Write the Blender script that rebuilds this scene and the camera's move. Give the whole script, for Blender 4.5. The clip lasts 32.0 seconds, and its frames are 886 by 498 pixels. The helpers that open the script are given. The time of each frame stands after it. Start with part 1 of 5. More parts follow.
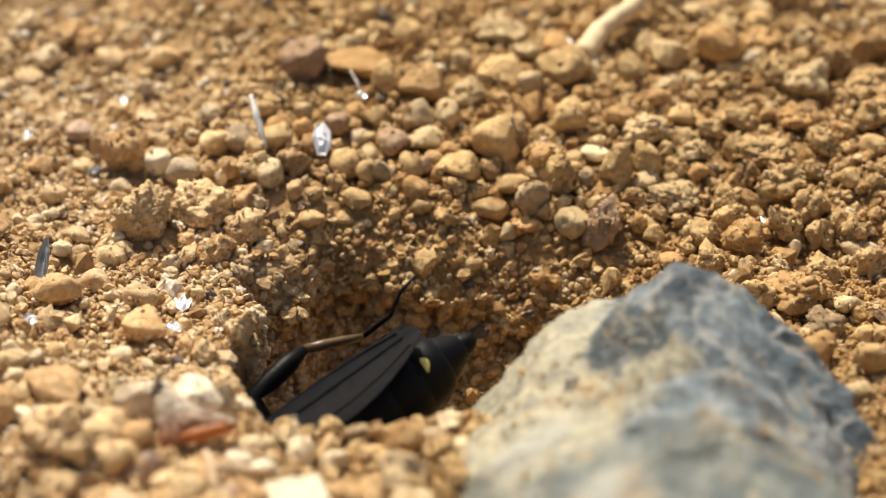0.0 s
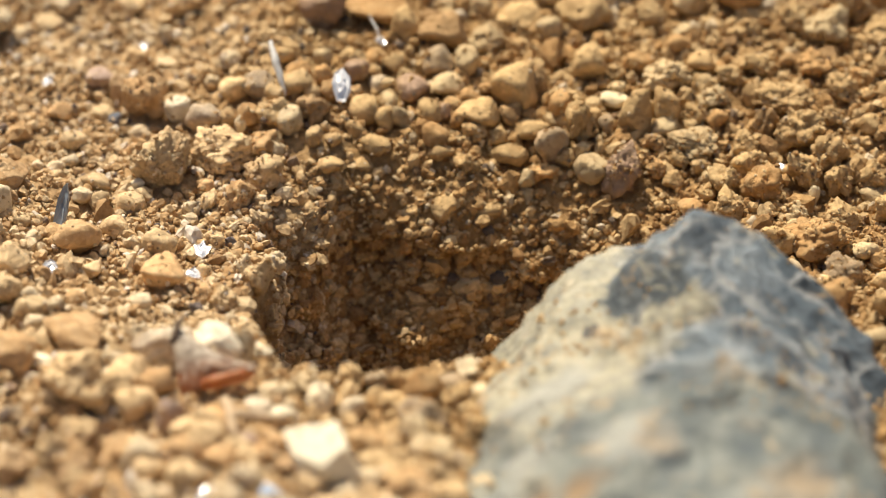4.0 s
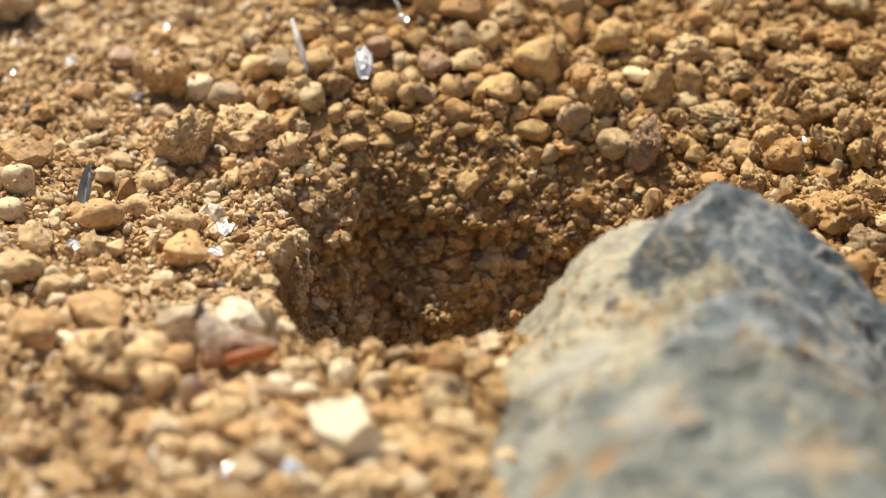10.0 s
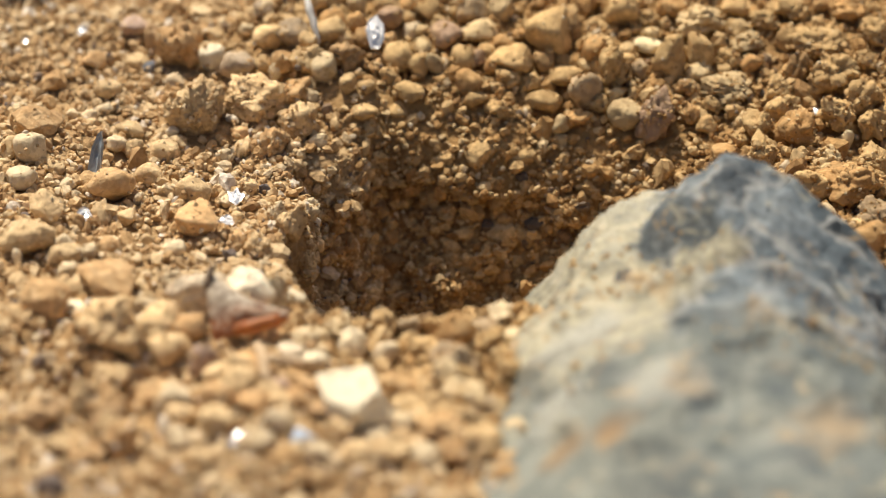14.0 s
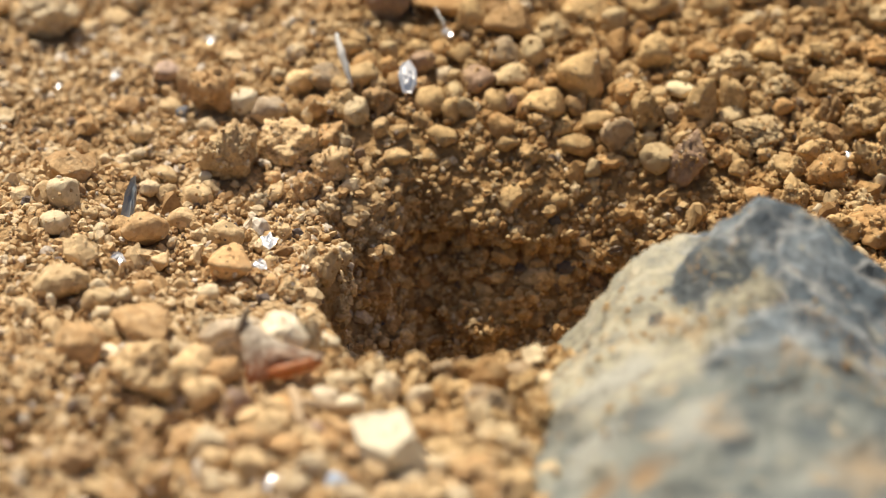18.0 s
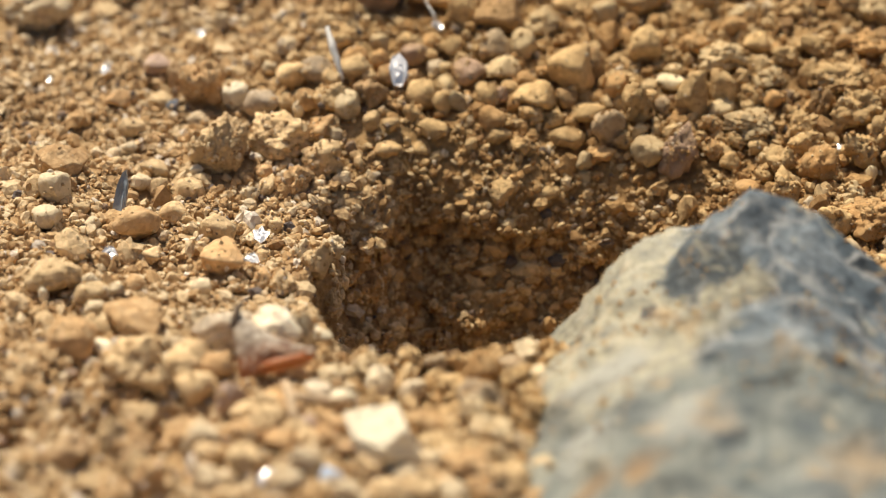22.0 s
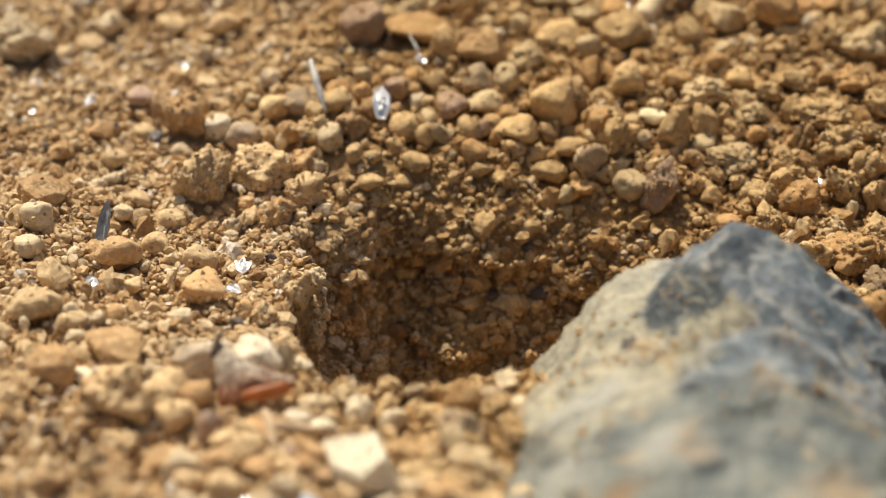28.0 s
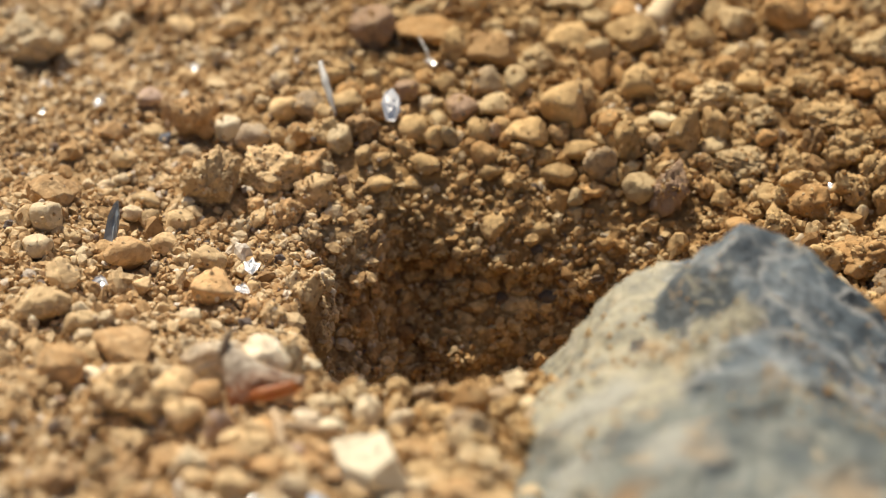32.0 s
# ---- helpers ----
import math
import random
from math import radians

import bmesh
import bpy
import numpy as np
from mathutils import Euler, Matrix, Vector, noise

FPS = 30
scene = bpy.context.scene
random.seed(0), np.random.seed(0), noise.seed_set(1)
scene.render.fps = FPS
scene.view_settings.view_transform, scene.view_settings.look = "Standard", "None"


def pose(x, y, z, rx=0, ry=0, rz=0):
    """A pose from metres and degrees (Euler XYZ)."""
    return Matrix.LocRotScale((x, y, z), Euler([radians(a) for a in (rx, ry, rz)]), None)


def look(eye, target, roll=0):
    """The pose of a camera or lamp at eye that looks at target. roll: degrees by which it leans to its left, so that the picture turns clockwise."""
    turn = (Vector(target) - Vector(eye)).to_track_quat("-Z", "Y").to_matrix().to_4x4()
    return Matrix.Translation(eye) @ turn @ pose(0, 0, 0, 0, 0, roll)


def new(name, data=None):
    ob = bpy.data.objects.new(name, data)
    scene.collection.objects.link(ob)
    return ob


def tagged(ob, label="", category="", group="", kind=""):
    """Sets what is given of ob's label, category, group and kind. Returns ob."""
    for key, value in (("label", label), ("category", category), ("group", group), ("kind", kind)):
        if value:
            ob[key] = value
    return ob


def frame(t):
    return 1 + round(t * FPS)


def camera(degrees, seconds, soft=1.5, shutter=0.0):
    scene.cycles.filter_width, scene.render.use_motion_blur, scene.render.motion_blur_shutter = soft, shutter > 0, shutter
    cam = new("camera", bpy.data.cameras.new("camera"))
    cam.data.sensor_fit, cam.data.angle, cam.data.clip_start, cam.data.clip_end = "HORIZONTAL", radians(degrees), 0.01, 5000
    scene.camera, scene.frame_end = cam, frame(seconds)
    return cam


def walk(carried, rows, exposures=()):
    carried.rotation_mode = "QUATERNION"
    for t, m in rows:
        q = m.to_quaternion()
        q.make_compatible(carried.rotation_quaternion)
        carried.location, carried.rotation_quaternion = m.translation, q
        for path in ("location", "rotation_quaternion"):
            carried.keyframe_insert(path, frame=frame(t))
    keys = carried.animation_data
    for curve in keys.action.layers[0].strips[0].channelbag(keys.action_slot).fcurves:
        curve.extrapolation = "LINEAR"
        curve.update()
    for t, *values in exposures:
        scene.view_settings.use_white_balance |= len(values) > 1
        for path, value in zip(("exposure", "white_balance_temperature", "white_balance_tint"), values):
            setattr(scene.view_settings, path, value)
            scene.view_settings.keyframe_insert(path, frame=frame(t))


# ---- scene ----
# ---- camera ----
cam = camera(12.0, 32.0, soft=1.15)
cam.data.dof.use_dof = True
cam.data.dof.focus_distance = 0.3035
cam.data.dof.aperture_fstop = 26.0
PATH = [
    (0, pose(-0.001382, -0.269121, 0.138657, 63.2650, -0.6847, -0.8403)),
    (0.5, pose(-0.001324, -0.269108, 0.138739, 63.1351, -0.7059, -0.8224)),
    (1, pose(-0.001282, -0.269099, 0.138824, 63.0188, -0.7760, -0.7771)),
    (1.5, pose(-0.001257, -0.269096, 0.138909, 62.9194, -0.7627, -0.7765)),
    (2, pose(-0.001250, -0.269099, 0.138991, 62.8301, -0.7538, -0.7665)),
    (2.5, pose(-0.001251, -0.269108, 0.139065, 62.7297, -0.7031, -0.7203)),
    (3, pose(-0.001245, -0.269125, 0.139128, 62.6341, -0.6930, -0.6575)),
    (3.5, pose(-0.001204, -0.269148, 0.139173, 62.5399, -0.6234, -0.6163)),
    (5.5, pose(-0.000462, -0.269273, 0.139232, 62.2059, -0.2992, -0.3782)),
    (6, pose(-0.000264, -0.269305, 0.139246, 62.1432, -0.2205, -0.3489)),
    (6.5, pose(-0.000097, -0.269345, 0.139247, 62.1028, -0.0856, -0.3719)),
    (7, pose(0.000043, -0.269398, 0.139218, 62.0890, 0.0115, -0.3877)),
    (7.5, pose(0.000157, -0.269463, 0.139149, 62.1067, 0.0092, -0.3587)),
    (8, pose(0.000241, -0.269536, 0.139039, 62.1277, 0.0647, -0.3604)),
    (8.5, pose(0.000288, -0.269609, 0.138899, 62.1675, 0.1019, -0.3385)),
    (9, pose(0.000297, -0.269673, 0.138746, 62.2132, 0.1450, -0.3277)),
    (9.5, pose(0.000275, -0.269720, 0.138603, 62.2575, 0.1487, -0.3034)),
    (10, pose(0.000236, -0.269749, 0.138487, 62.2897, 0.1572, -0.2896)),
    (10.5, pose(0.000202, -0.269765, 0.138410, 62.3135, 0.1465, -0.2661)),
    (11, pose(0.000190, -0.269776, 0.138370, 62.3346, 0.1236, -0.2349)),
    (11.5, pose(0.000213, -0.269790, 0.138365, 62.3353, 0.1089, -0.2006)),
    (12, pose(0.000270, -0.269814, 0.138386, 62.2857, 0.0874, -0.1556)),
    (12.5, pose(0.000350, -0.269851, 0.138426, 62.1922, 0.0894, -0.1219)),
    (13, pose(0.000439, -0.269900, 0.138476, 62.0919, 0.1092, -0.0923)),
    (13.5, pose(0.000520, -0.269962, 0.138528, 61.9944, 0.0706, -0.0399)),
    (14, pose(0.000578, -0.270038, 0.138568, 61.8934, 0.0862, -0.0139)),
    (14.5, pose(0.000595, -0.270130, 0.138581, 61.8532, 0.0704, 0.0578)),
    (16.5, pose(0.000255, -0.270464, 0.138379, 62.2524, 0.2462, 0.1533)),
    (17, pose(0.000161, -0.270467, 0.138397, 62.3591, 0.2981, 0.1678)),
    (17.5, pose(0.000075, -0.270442, 0.138467, 62.4590, 0.2958, 0.2110)),
    (18, pose(-0.000014, -0.270399, 0.138580, 62.5233, 0.3256, 0.2392)),
    (18.5, pose(-0.000114, -0.270344, 0.138723, 62.5387, 0.3216, 0.2854)),
    (19, pose(-0.000231, -0.270286, 0.138882, 62.5037, 0.3399, 0.2946)),
    (19.5, pose(-0.000362, -0.270233, 0.139038, 62.4405, 0.3107, 0.3133)),
    (20, pose(-0.000499, -0.270193, 0.139168, 62.3766, 0.3462, 0.2985)),
    (20.5, pose(-0.000629, -0.270174, 0.139247, 62.3126, 0.3190, 0.2702)),
    (21, pose(-0.000737, -0.270181, 0.139257, 62.2831, 0.3318, 0.1701)),
    (21.5, pose(-0.000814, -0.270212, 0.139189, 62.2959, 0.2907, 0.0697)),
    (22, pose(-0.000854, -0.270265, 0.139050, 62.3395, 0.3054, -0.0575)),
    (22.5, pose(-0.000865, -0.270330, 0.138861, 62.4125, 0.2460, -0.1420)),
    (23, pose(-0.000856, -0.270400, 0.138649, 62.4938, 0.2341, -0.2433)),
    (23.5, pose(-0.000837, -0.270470, 0.138444, 62.5723, 0.2159, -0.3239)),
    (24, pose(-0.000814, -0.270535, 0.138266, 62.6450, 0.2176, -0.3658)),
    (24.5, pose(-0.000786, -0.270599, 0.138128, 62.7119, 0.2371, -0.3827)),
    (25, pose(-0.000744, -0.270668, 0.138032, 62.7742, 0.2105, -0.3611)),
    (25.5, pose(-0.000673, -0.270754, 0.137976, 62.8264, 0.2106, -0.3406)),
    (27.5, pose(-0.000221, -0.271266, 0.137849, 63.0318, -0.0104, -0.0679)),
    (28, pose(-0.000183, -0.271360, 0.137747, 63.0885, -0.0406, -0.0180)),
    (28.5, pose(-0.000178, -0.271431, 0.137613, 63.1322, -0.0465, 0.0130)),
    (29, pose(-0.000194, -0.271488, 0.137456, 63.1762, -0.0738, 0.0531)),
    (29.5, pose(-0.000221, -0.271538, 0.137285, 63.2133, -0.1185, 0.0962)),
    (30, pose(-0.000254, -0.271585, 0.137110, 63.2468, -0.1649, 0.1366)),
    (30.5, pose(-0.000291, -0.271630, 0.136941, 63.2807, -0.1877, 0.1588)),
    (31, pose(-0.000330, -0.271672, 0.136787, 63.3050, -0.2103, 0.1717)),
    (31.5, pose(-0.000369, -0.271711, 0.136654, 63.3277, -0.2494, 0.1905)),
    (32, pose(-0.000407, -0.271745, 0.136544, 63.3481, -0.2341, 0.1704)),
]
EXPOSURES = [(0.0, 0.24, 6850.0, 10.0), (8.0, 0.17, 6850.0, 10.0), (14.0, 0.12, 6850.0, 10.0), (24.0, 0.03, 6850.0, 10.0), (32.0, -0.04, 6850.0, 10.0)]
walk(cam, PATH, EXPOSURES)

# ---- light: clear sky, high sun from beyond the burrow ----
SUN_EL, SUN_AZ = 61.0, -30.0          # degrees; azimuth from +y towards +x
world = bpy.data.worlds.new("sky")
scene.world = world
world.use_nodes = True
wt = world.node_tree
sky = wt.nodes.new("ShaderNodeTexSky")
sky.sky_type, sky.sun_disc = "NISHITA", False
sky.sun_elevation, sky.sun_rotation = radians(SUN_EL), radians(SUN_AZ)
sky.dust_density, sky.ozone_density = 5.0, 0.4
wt.links.new(sky.outputs[0], wt.nodes["Background"].inputs[0])
wt.nodes["Background"].inputs[1].default_value = 0.082
sun = new("sun", bpy.data.lights.new("sun", "SUN"))
sun.data.energy, sun.data.angle, sun.data.color = 5.0, radians(0.53), (1.0, 0.93, 0.785)
to_sun = Vector((math.sin(radians(SUN_AZ)) * math.cos(radians(SUN_EL)), math.cos(radians(SUN_AZ)) * math.cos(radians(SUN_EL)), math.sin(radians(SUN_EL))))
sun.matrix_world = look(to_sun, (0, 0, 0))


# ---- materials ----
class Nodes:
    """Small helper to wire a node material."""

    def __init__(self, name, rough=0.9):
        self.mat = bpy.data.materials.new(name)
        self.mat.use_nodes = True
        self.t = self.mat.node_tree
        self.bsdf = self.t.nodes["Principled BSDF"]
        self.bsdf.inputs["Roughness"].default_value = rough
        self.bsdf.inputs["Specular IOR Level"].default_value = 0.25
        self.geo = self.t.nodes.new("ShaderNodeNewGeometry")
        self.tc = self.t.nodes.new("ShaderNodeTexCoord")
        self.oi = self.t.nodes.new("ShaderNodeObjectInfo")

    def put(self, a, b):
        self.t.links.new(a, b)

    def noise(self, size, detail=4.0, rough=0.6, coord=None, distort=0.0):
        n = self.t.nodes.new("ShaderNodeTexNoise")
        n.inputs["Scale"].default_value = 1.0 / size
        n.inputs["Detail"].default_value = detail
        n.inputs["Roughness"].default_value = rough
        n.inputs["Distortion"].default_value = distort
        self.put(coord or self.geo.outputs["Position"], n.inputs["Vector"])
        return n.outputs["Fac"]

    def cells(self, size, coord=None):
        """Rounded granules: high in the middle of each cell."""
        v = self.t.nodes.new("ShaderNodeTexVoronoi")
        v.feature = "SMOOTH_F1"
        v.inputs["Scale"].default_value = 1.0 / size
        v.inputs["Smoothness"].default_value = 0.35
        self.put(coord or self.geo.outputs["Position"], v.inputs["Vector"])
        return self.math("SUBTRACT", 1.0, v.outputs["Distance"])

    def paled(self, colour):
        """Pales the colour by position: towards -x, towards -y and far out."""
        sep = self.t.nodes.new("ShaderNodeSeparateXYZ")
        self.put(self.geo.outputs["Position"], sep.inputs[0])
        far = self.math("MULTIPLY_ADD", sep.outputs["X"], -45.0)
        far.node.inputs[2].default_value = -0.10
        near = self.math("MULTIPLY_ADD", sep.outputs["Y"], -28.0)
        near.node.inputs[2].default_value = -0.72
        bank_shade = self.math("MULTIPLY", self.math("MAXIMUM", sep.outputs["Y"], 0.0), -17.0)     # the bank's shade put into the colour: less paling beyond the burrow
        far = self.math("ADD", self.math("ADD", far, bank_shade), self.math("MAXIMUM", near, 0.0))
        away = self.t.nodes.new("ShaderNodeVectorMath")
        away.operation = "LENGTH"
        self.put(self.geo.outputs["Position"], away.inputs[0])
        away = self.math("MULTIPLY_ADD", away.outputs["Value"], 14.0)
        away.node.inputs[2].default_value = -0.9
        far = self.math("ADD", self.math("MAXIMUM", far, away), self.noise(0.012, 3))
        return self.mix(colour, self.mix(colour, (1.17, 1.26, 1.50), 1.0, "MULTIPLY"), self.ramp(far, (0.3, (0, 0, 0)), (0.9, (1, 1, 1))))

    def ramp(self, fac, *stops):
        r = self.t.nodes.new("ShaderNodeValToRGB")
        e = r.color_ramp.elements
        while len(e) < len(stops):
            e.new(0.5)
        for k, (p, c) in enumerate(stops):
            e[k].position = p
            e[k].color = (*c, 1) if len(c) == 3 else c
        self.put(fac, r.inputs[0])
        return r.outputs[0]

    def mix(self, a, b, fac, kind="MIX"):
        m = self.t.nodes.new("ShaderNodeMix")
        m.data_type, m.blend_type = "RGBA", kind
        for sock, v in ((m.inputs[0], fac), (m.inputs[6], a), (m.inputs[7], b)):
            if isinstance(v, (int, float)):
                sock.default_value = v
            elif isinstance(v, tuple):
                sock.default_value = (*v, 1)
            else:
                self.put(v, sock)
        return m.outputs[2]

    def math(self, op, a, b=0.0):
        m = self.t.nodes.new("ShaderNodeMath")
        m.operation = op
        for sock, v in ((m.inputs[0], a), (m.inputs[1], b)):
            if isinstance(v, (int, float)):
                sock.default_value = v
            else:
                self.put(v, sock)
        return m.outputs[0]

    def color(self, c):
        if isinstance(c, tuple):
            self.bsdf.inputs["Base Color"].default_value = (*c, 1)
        else:
            self.put(c, self.bsdf.inputs["Base Color"])

    def bump(self, height, depth, strength=1.0):
        b = self.t.nodes.new("ShaderNodeBump")
        b.inputs["Strength"].default_value = strength
        b.inputs["Distance"].default_value = depth
        self.put(height, b.inputs["Height"])
        self.put(b.outputs[0], self.bsdf.inputs["Normal"])
        return self


TAN = (0.51, 0.354, 0.177)
OCHRE = (0.45, 0.276, 0.117)
BROWN = (0.31, 0.184, 0.079)
CREAM = (0.61, 0.465, 0.265)
PINK = (0.40, 0.27, 0.185)
GREY = (0.40, 0.30, 0.19)
BONE = (0.77, 0.625, 0.40)


def soil_material():
    n = Nodes("sandy_soil", 0.95)
    big = n.noise(0.009, 5)
    fine = n.noise(0.0006, 5, 0.7)
    c = n.ramp(big, (0.3, BROWN), (0.5, OCHRE), (0.72, TAN))
    c = n.mix(c, n.ramp(fine, (0.3, (0.5, 0.46, 0.42)), (0.65, (1.0, 1.0, 1.0))), 0.7, "MULTIPLY")
    n.color(n.paled(c))
    n.bump(n.math("ADD", fine, n.cells(0.0006)), 0.0005, 0.9)
    return n.mat


def grain_material():
    """Loose crumbs: each one takes its own tone of the soil's colours."""
    n = Nodes("soil_crumbs", 0.9)
    isl = n.geo.outputs["Random Per Island"]
    c = n.ramp(isl, (0.0, (0.12, 0.10, 0.085)), (0.015, (0.20, 0.15, 0.11)), (0.05, BROWN), (0.30, OCHRE), (0.56, TAN), (0.74, (0.57, 0.41, 0.215)), (0.93, CREAM), (1.0, (0.62, 0.53, 0.40)))
    fine = n.noise(0.0004, 4, 0.7)
    c = n.mix(c, n.ramp(fine, (0.3, (0.62, 0.56, 0.50)), (0.62, (1.08, 1.06, 1.03))), 0.8, "MULTIPLY")
    n.color(n.paled(c))
    n.bump(fine, 0.00016, 0.8)
    return n.mat


def stone_material(name, tone, dusty=0.45, rough=0.88, grain=0.00045, lumpy=0.3, pitted=0.5):
    """A pebble or clod: its own tone, powdered with soil, fine pits."""
    n = Nodes(name, rough)
    rnd = n.oi.outputs["Random"]
    base = n.mix(tuple(0.78 * v for v in tone), tuple(min(0.85, 1.15 * v) for v in tone), rnd)
    blotch = n.noise(0.0022, 4, 0.6)
    fine = n.noise(grain, 5, 0.72)
    base = n.mix(base, n.mix(base, (0.40, 0.22, 0.09), 0.45), n.ramp(blotch, (0.5, (0, 0, 0)), (0.68, (1.5 * pitted, 1.5 * pitted, 1.5 * pitted))))
    powder = n.ramp(n.noise(0.0012, 5, 0.7), (0.46, (0, 0, 0)), (0.62, (dusty, dusty, dusty)))
    base = n.mix(base, (0.58, 0.40, 0.203), powder)
    v = n.t.nodes.new("ShaderNodeTexVoronoi")
    v.inputs["Scale"].default_value = 1 / 0.00042
    n.put(n.geo.outputs["Position"], v.inputs["Vector"])
    sep = n.t.nodes.new("ShaderNodeSeparateColor")
    n.put(v.outputs["Color"], sep.inputs[0])
    base = n.mix(base, n.ramp(sep.outputs[0], (0.0, (0.60, 0.55, 0.50)), (0.35, (0.92, 0.90, 0.88)), (0.8, (1.08, 1.08, 1.08)), (1.0, (1.35, 1.38, 1.42))), pitted, "MULTIPLY")
    pits = n.ramp(fine, (0.26, (0.72, 0.66, 0.60)), (0.42, (1, 1, 1)))
    n.color(n.paled(n.mix(base, pits, pitted, "MULTIPLY")))
    n.bump(n.math("ADD", n.math("MULTIPLY", fine, 1.2), n.math("MULTIPLY", n.cells(0.0007), lumpy)), 0.00027, 0.75)
    return n.mat


def rock_material():
    """Blue-grey stone with pale veins; a weathered sandy crust covers one flank and fills the hollows."""
    n = Nodes("blue_grey_stone", 0.62)
    n.bsdf.inputs["Specular IOR Level"].default_value = 0.4
    pos = n.tc.outputs["Object"]
    cloud = n.noise(0.006, 6, 0.62, pos, 0.6)
    fine = n.noise(0.0007, 5, 0.7, pos)
    grey = n.ramp(cloud, (0.32, (0.026, 0.037, 0.046)), (0.5, (0.076, 0.100, 0.121)), (0.66, (0.17, 0.20, 0.222)))
    grey = n.mix(grey, n.ramp(fine, (0.3, (0.45, 0.45, 0.45)), (0.6, (1.15, 1.15, 1.15))), 0.8, "MULTIPLY")
    vein = n.t.nodes.new("ShaderNodeTexVoronoi")
    vein.feature = "DISTANCE_TO_EDGE"
    vein.inputs["Scale"].default_value = 270.0
    warp = n.t.nodes.new("ShaderNodeVectorMath")
    warp.operation = "MULTIPLY_ADD"
    wn = n.t.nodes.new("ShaderNodeTexNoise")
    wn.inputs["Scale"].default_value = 260.0
    wn.inputs["Detail"].default_value = 5.0
    n.put(pos, wn.inputs["Vector"])
    n.put(wn.outputs["Color"], warp.inputs[0])
    warp.inputs[1].default_value = (0.006, 0.006, 0.006)
    n.put(pos, warp.inputs[2])
    n.put(warp.outputs[0], vein.inputs["Vector"])
    veins = n.ramp(vein.outputs["Distance"], (0.0, (1, 1, 1)), (0.13, (0, 0, 0)))
    veins = n.math("MULTIPLY", veins, n.ramp(n.noise(0.004, 4, 0.6, pos), (0.36, (0, 0, 0)), (0.56, (1, 1, 1))))
    facet = n.t.nodes.new("ShaderNodeTexVoronoi")
    facet.inputs["Scale"].default_value = 270.0
    n.put(warp.outputs[0], facet.inputs["Vector"])
    tone = n.t.nodes.new("ShaderNodeSeparateColor")
    n.put(facet.outputs["Color"], tone.inputs[0])
    grey = n.mix(grey, n.ramp(tone.outputs[0], (0.1, (0.55, 0.58, 0.62)), (0.9, (1.75, 1.72, 1.68))), 0.85, "MULTIPLY")
    c = n.mix(grey, (0.42, 0.43, 0.42), n.math("MULTIPLY", veins, 0.9))
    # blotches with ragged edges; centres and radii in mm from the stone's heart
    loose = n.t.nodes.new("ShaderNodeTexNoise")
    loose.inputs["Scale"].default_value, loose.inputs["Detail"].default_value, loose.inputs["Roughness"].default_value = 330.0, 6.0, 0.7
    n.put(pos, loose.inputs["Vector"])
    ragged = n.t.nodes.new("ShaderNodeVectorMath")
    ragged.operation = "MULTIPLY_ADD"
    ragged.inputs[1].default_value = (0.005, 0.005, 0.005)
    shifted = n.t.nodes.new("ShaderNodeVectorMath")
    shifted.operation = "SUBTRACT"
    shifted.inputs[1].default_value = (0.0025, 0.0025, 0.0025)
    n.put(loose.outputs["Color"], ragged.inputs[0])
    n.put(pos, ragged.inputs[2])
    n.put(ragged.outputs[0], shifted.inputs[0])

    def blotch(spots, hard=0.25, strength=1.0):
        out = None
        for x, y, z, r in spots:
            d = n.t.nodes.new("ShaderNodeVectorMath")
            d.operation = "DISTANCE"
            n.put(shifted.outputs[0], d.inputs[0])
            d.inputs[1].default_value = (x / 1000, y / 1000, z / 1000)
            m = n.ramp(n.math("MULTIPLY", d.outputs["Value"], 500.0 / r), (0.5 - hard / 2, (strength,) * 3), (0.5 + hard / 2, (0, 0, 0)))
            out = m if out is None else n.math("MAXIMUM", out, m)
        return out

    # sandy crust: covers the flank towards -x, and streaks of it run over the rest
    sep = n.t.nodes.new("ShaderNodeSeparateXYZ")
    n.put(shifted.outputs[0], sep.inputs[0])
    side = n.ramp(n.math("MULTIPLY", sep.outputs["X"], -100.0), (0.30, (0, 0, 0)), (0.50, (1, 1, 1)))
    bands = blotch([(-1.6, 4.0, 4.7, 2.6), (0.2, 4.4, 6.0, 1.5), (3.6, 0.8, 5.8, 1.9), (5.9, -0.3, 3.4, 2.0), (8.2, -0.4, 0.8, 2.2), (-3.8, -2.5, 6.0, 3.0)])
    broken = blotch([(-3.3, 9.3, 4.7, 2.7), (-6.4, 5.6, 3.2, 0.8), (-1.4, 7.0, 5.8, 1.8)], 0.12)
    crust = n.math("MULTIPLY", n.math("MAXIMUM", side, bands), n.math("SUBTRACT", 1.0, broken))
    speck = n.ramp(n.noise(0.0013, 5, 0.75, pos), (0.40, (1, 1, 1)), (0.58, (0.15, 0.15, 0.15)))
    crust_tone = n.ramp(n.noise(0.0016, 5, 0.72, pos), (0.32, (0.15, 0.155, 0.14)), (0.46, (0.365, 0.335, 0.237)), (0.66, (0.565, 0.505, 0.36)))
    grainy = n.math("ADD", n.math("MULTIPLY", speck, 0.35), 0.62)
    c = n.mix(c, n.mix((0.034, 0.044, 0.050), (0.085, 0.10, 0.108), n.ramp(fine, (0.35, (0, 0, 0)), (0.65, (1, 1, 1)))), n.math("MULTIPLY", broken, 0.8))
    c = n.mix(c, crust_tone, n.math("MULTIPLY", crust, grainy))
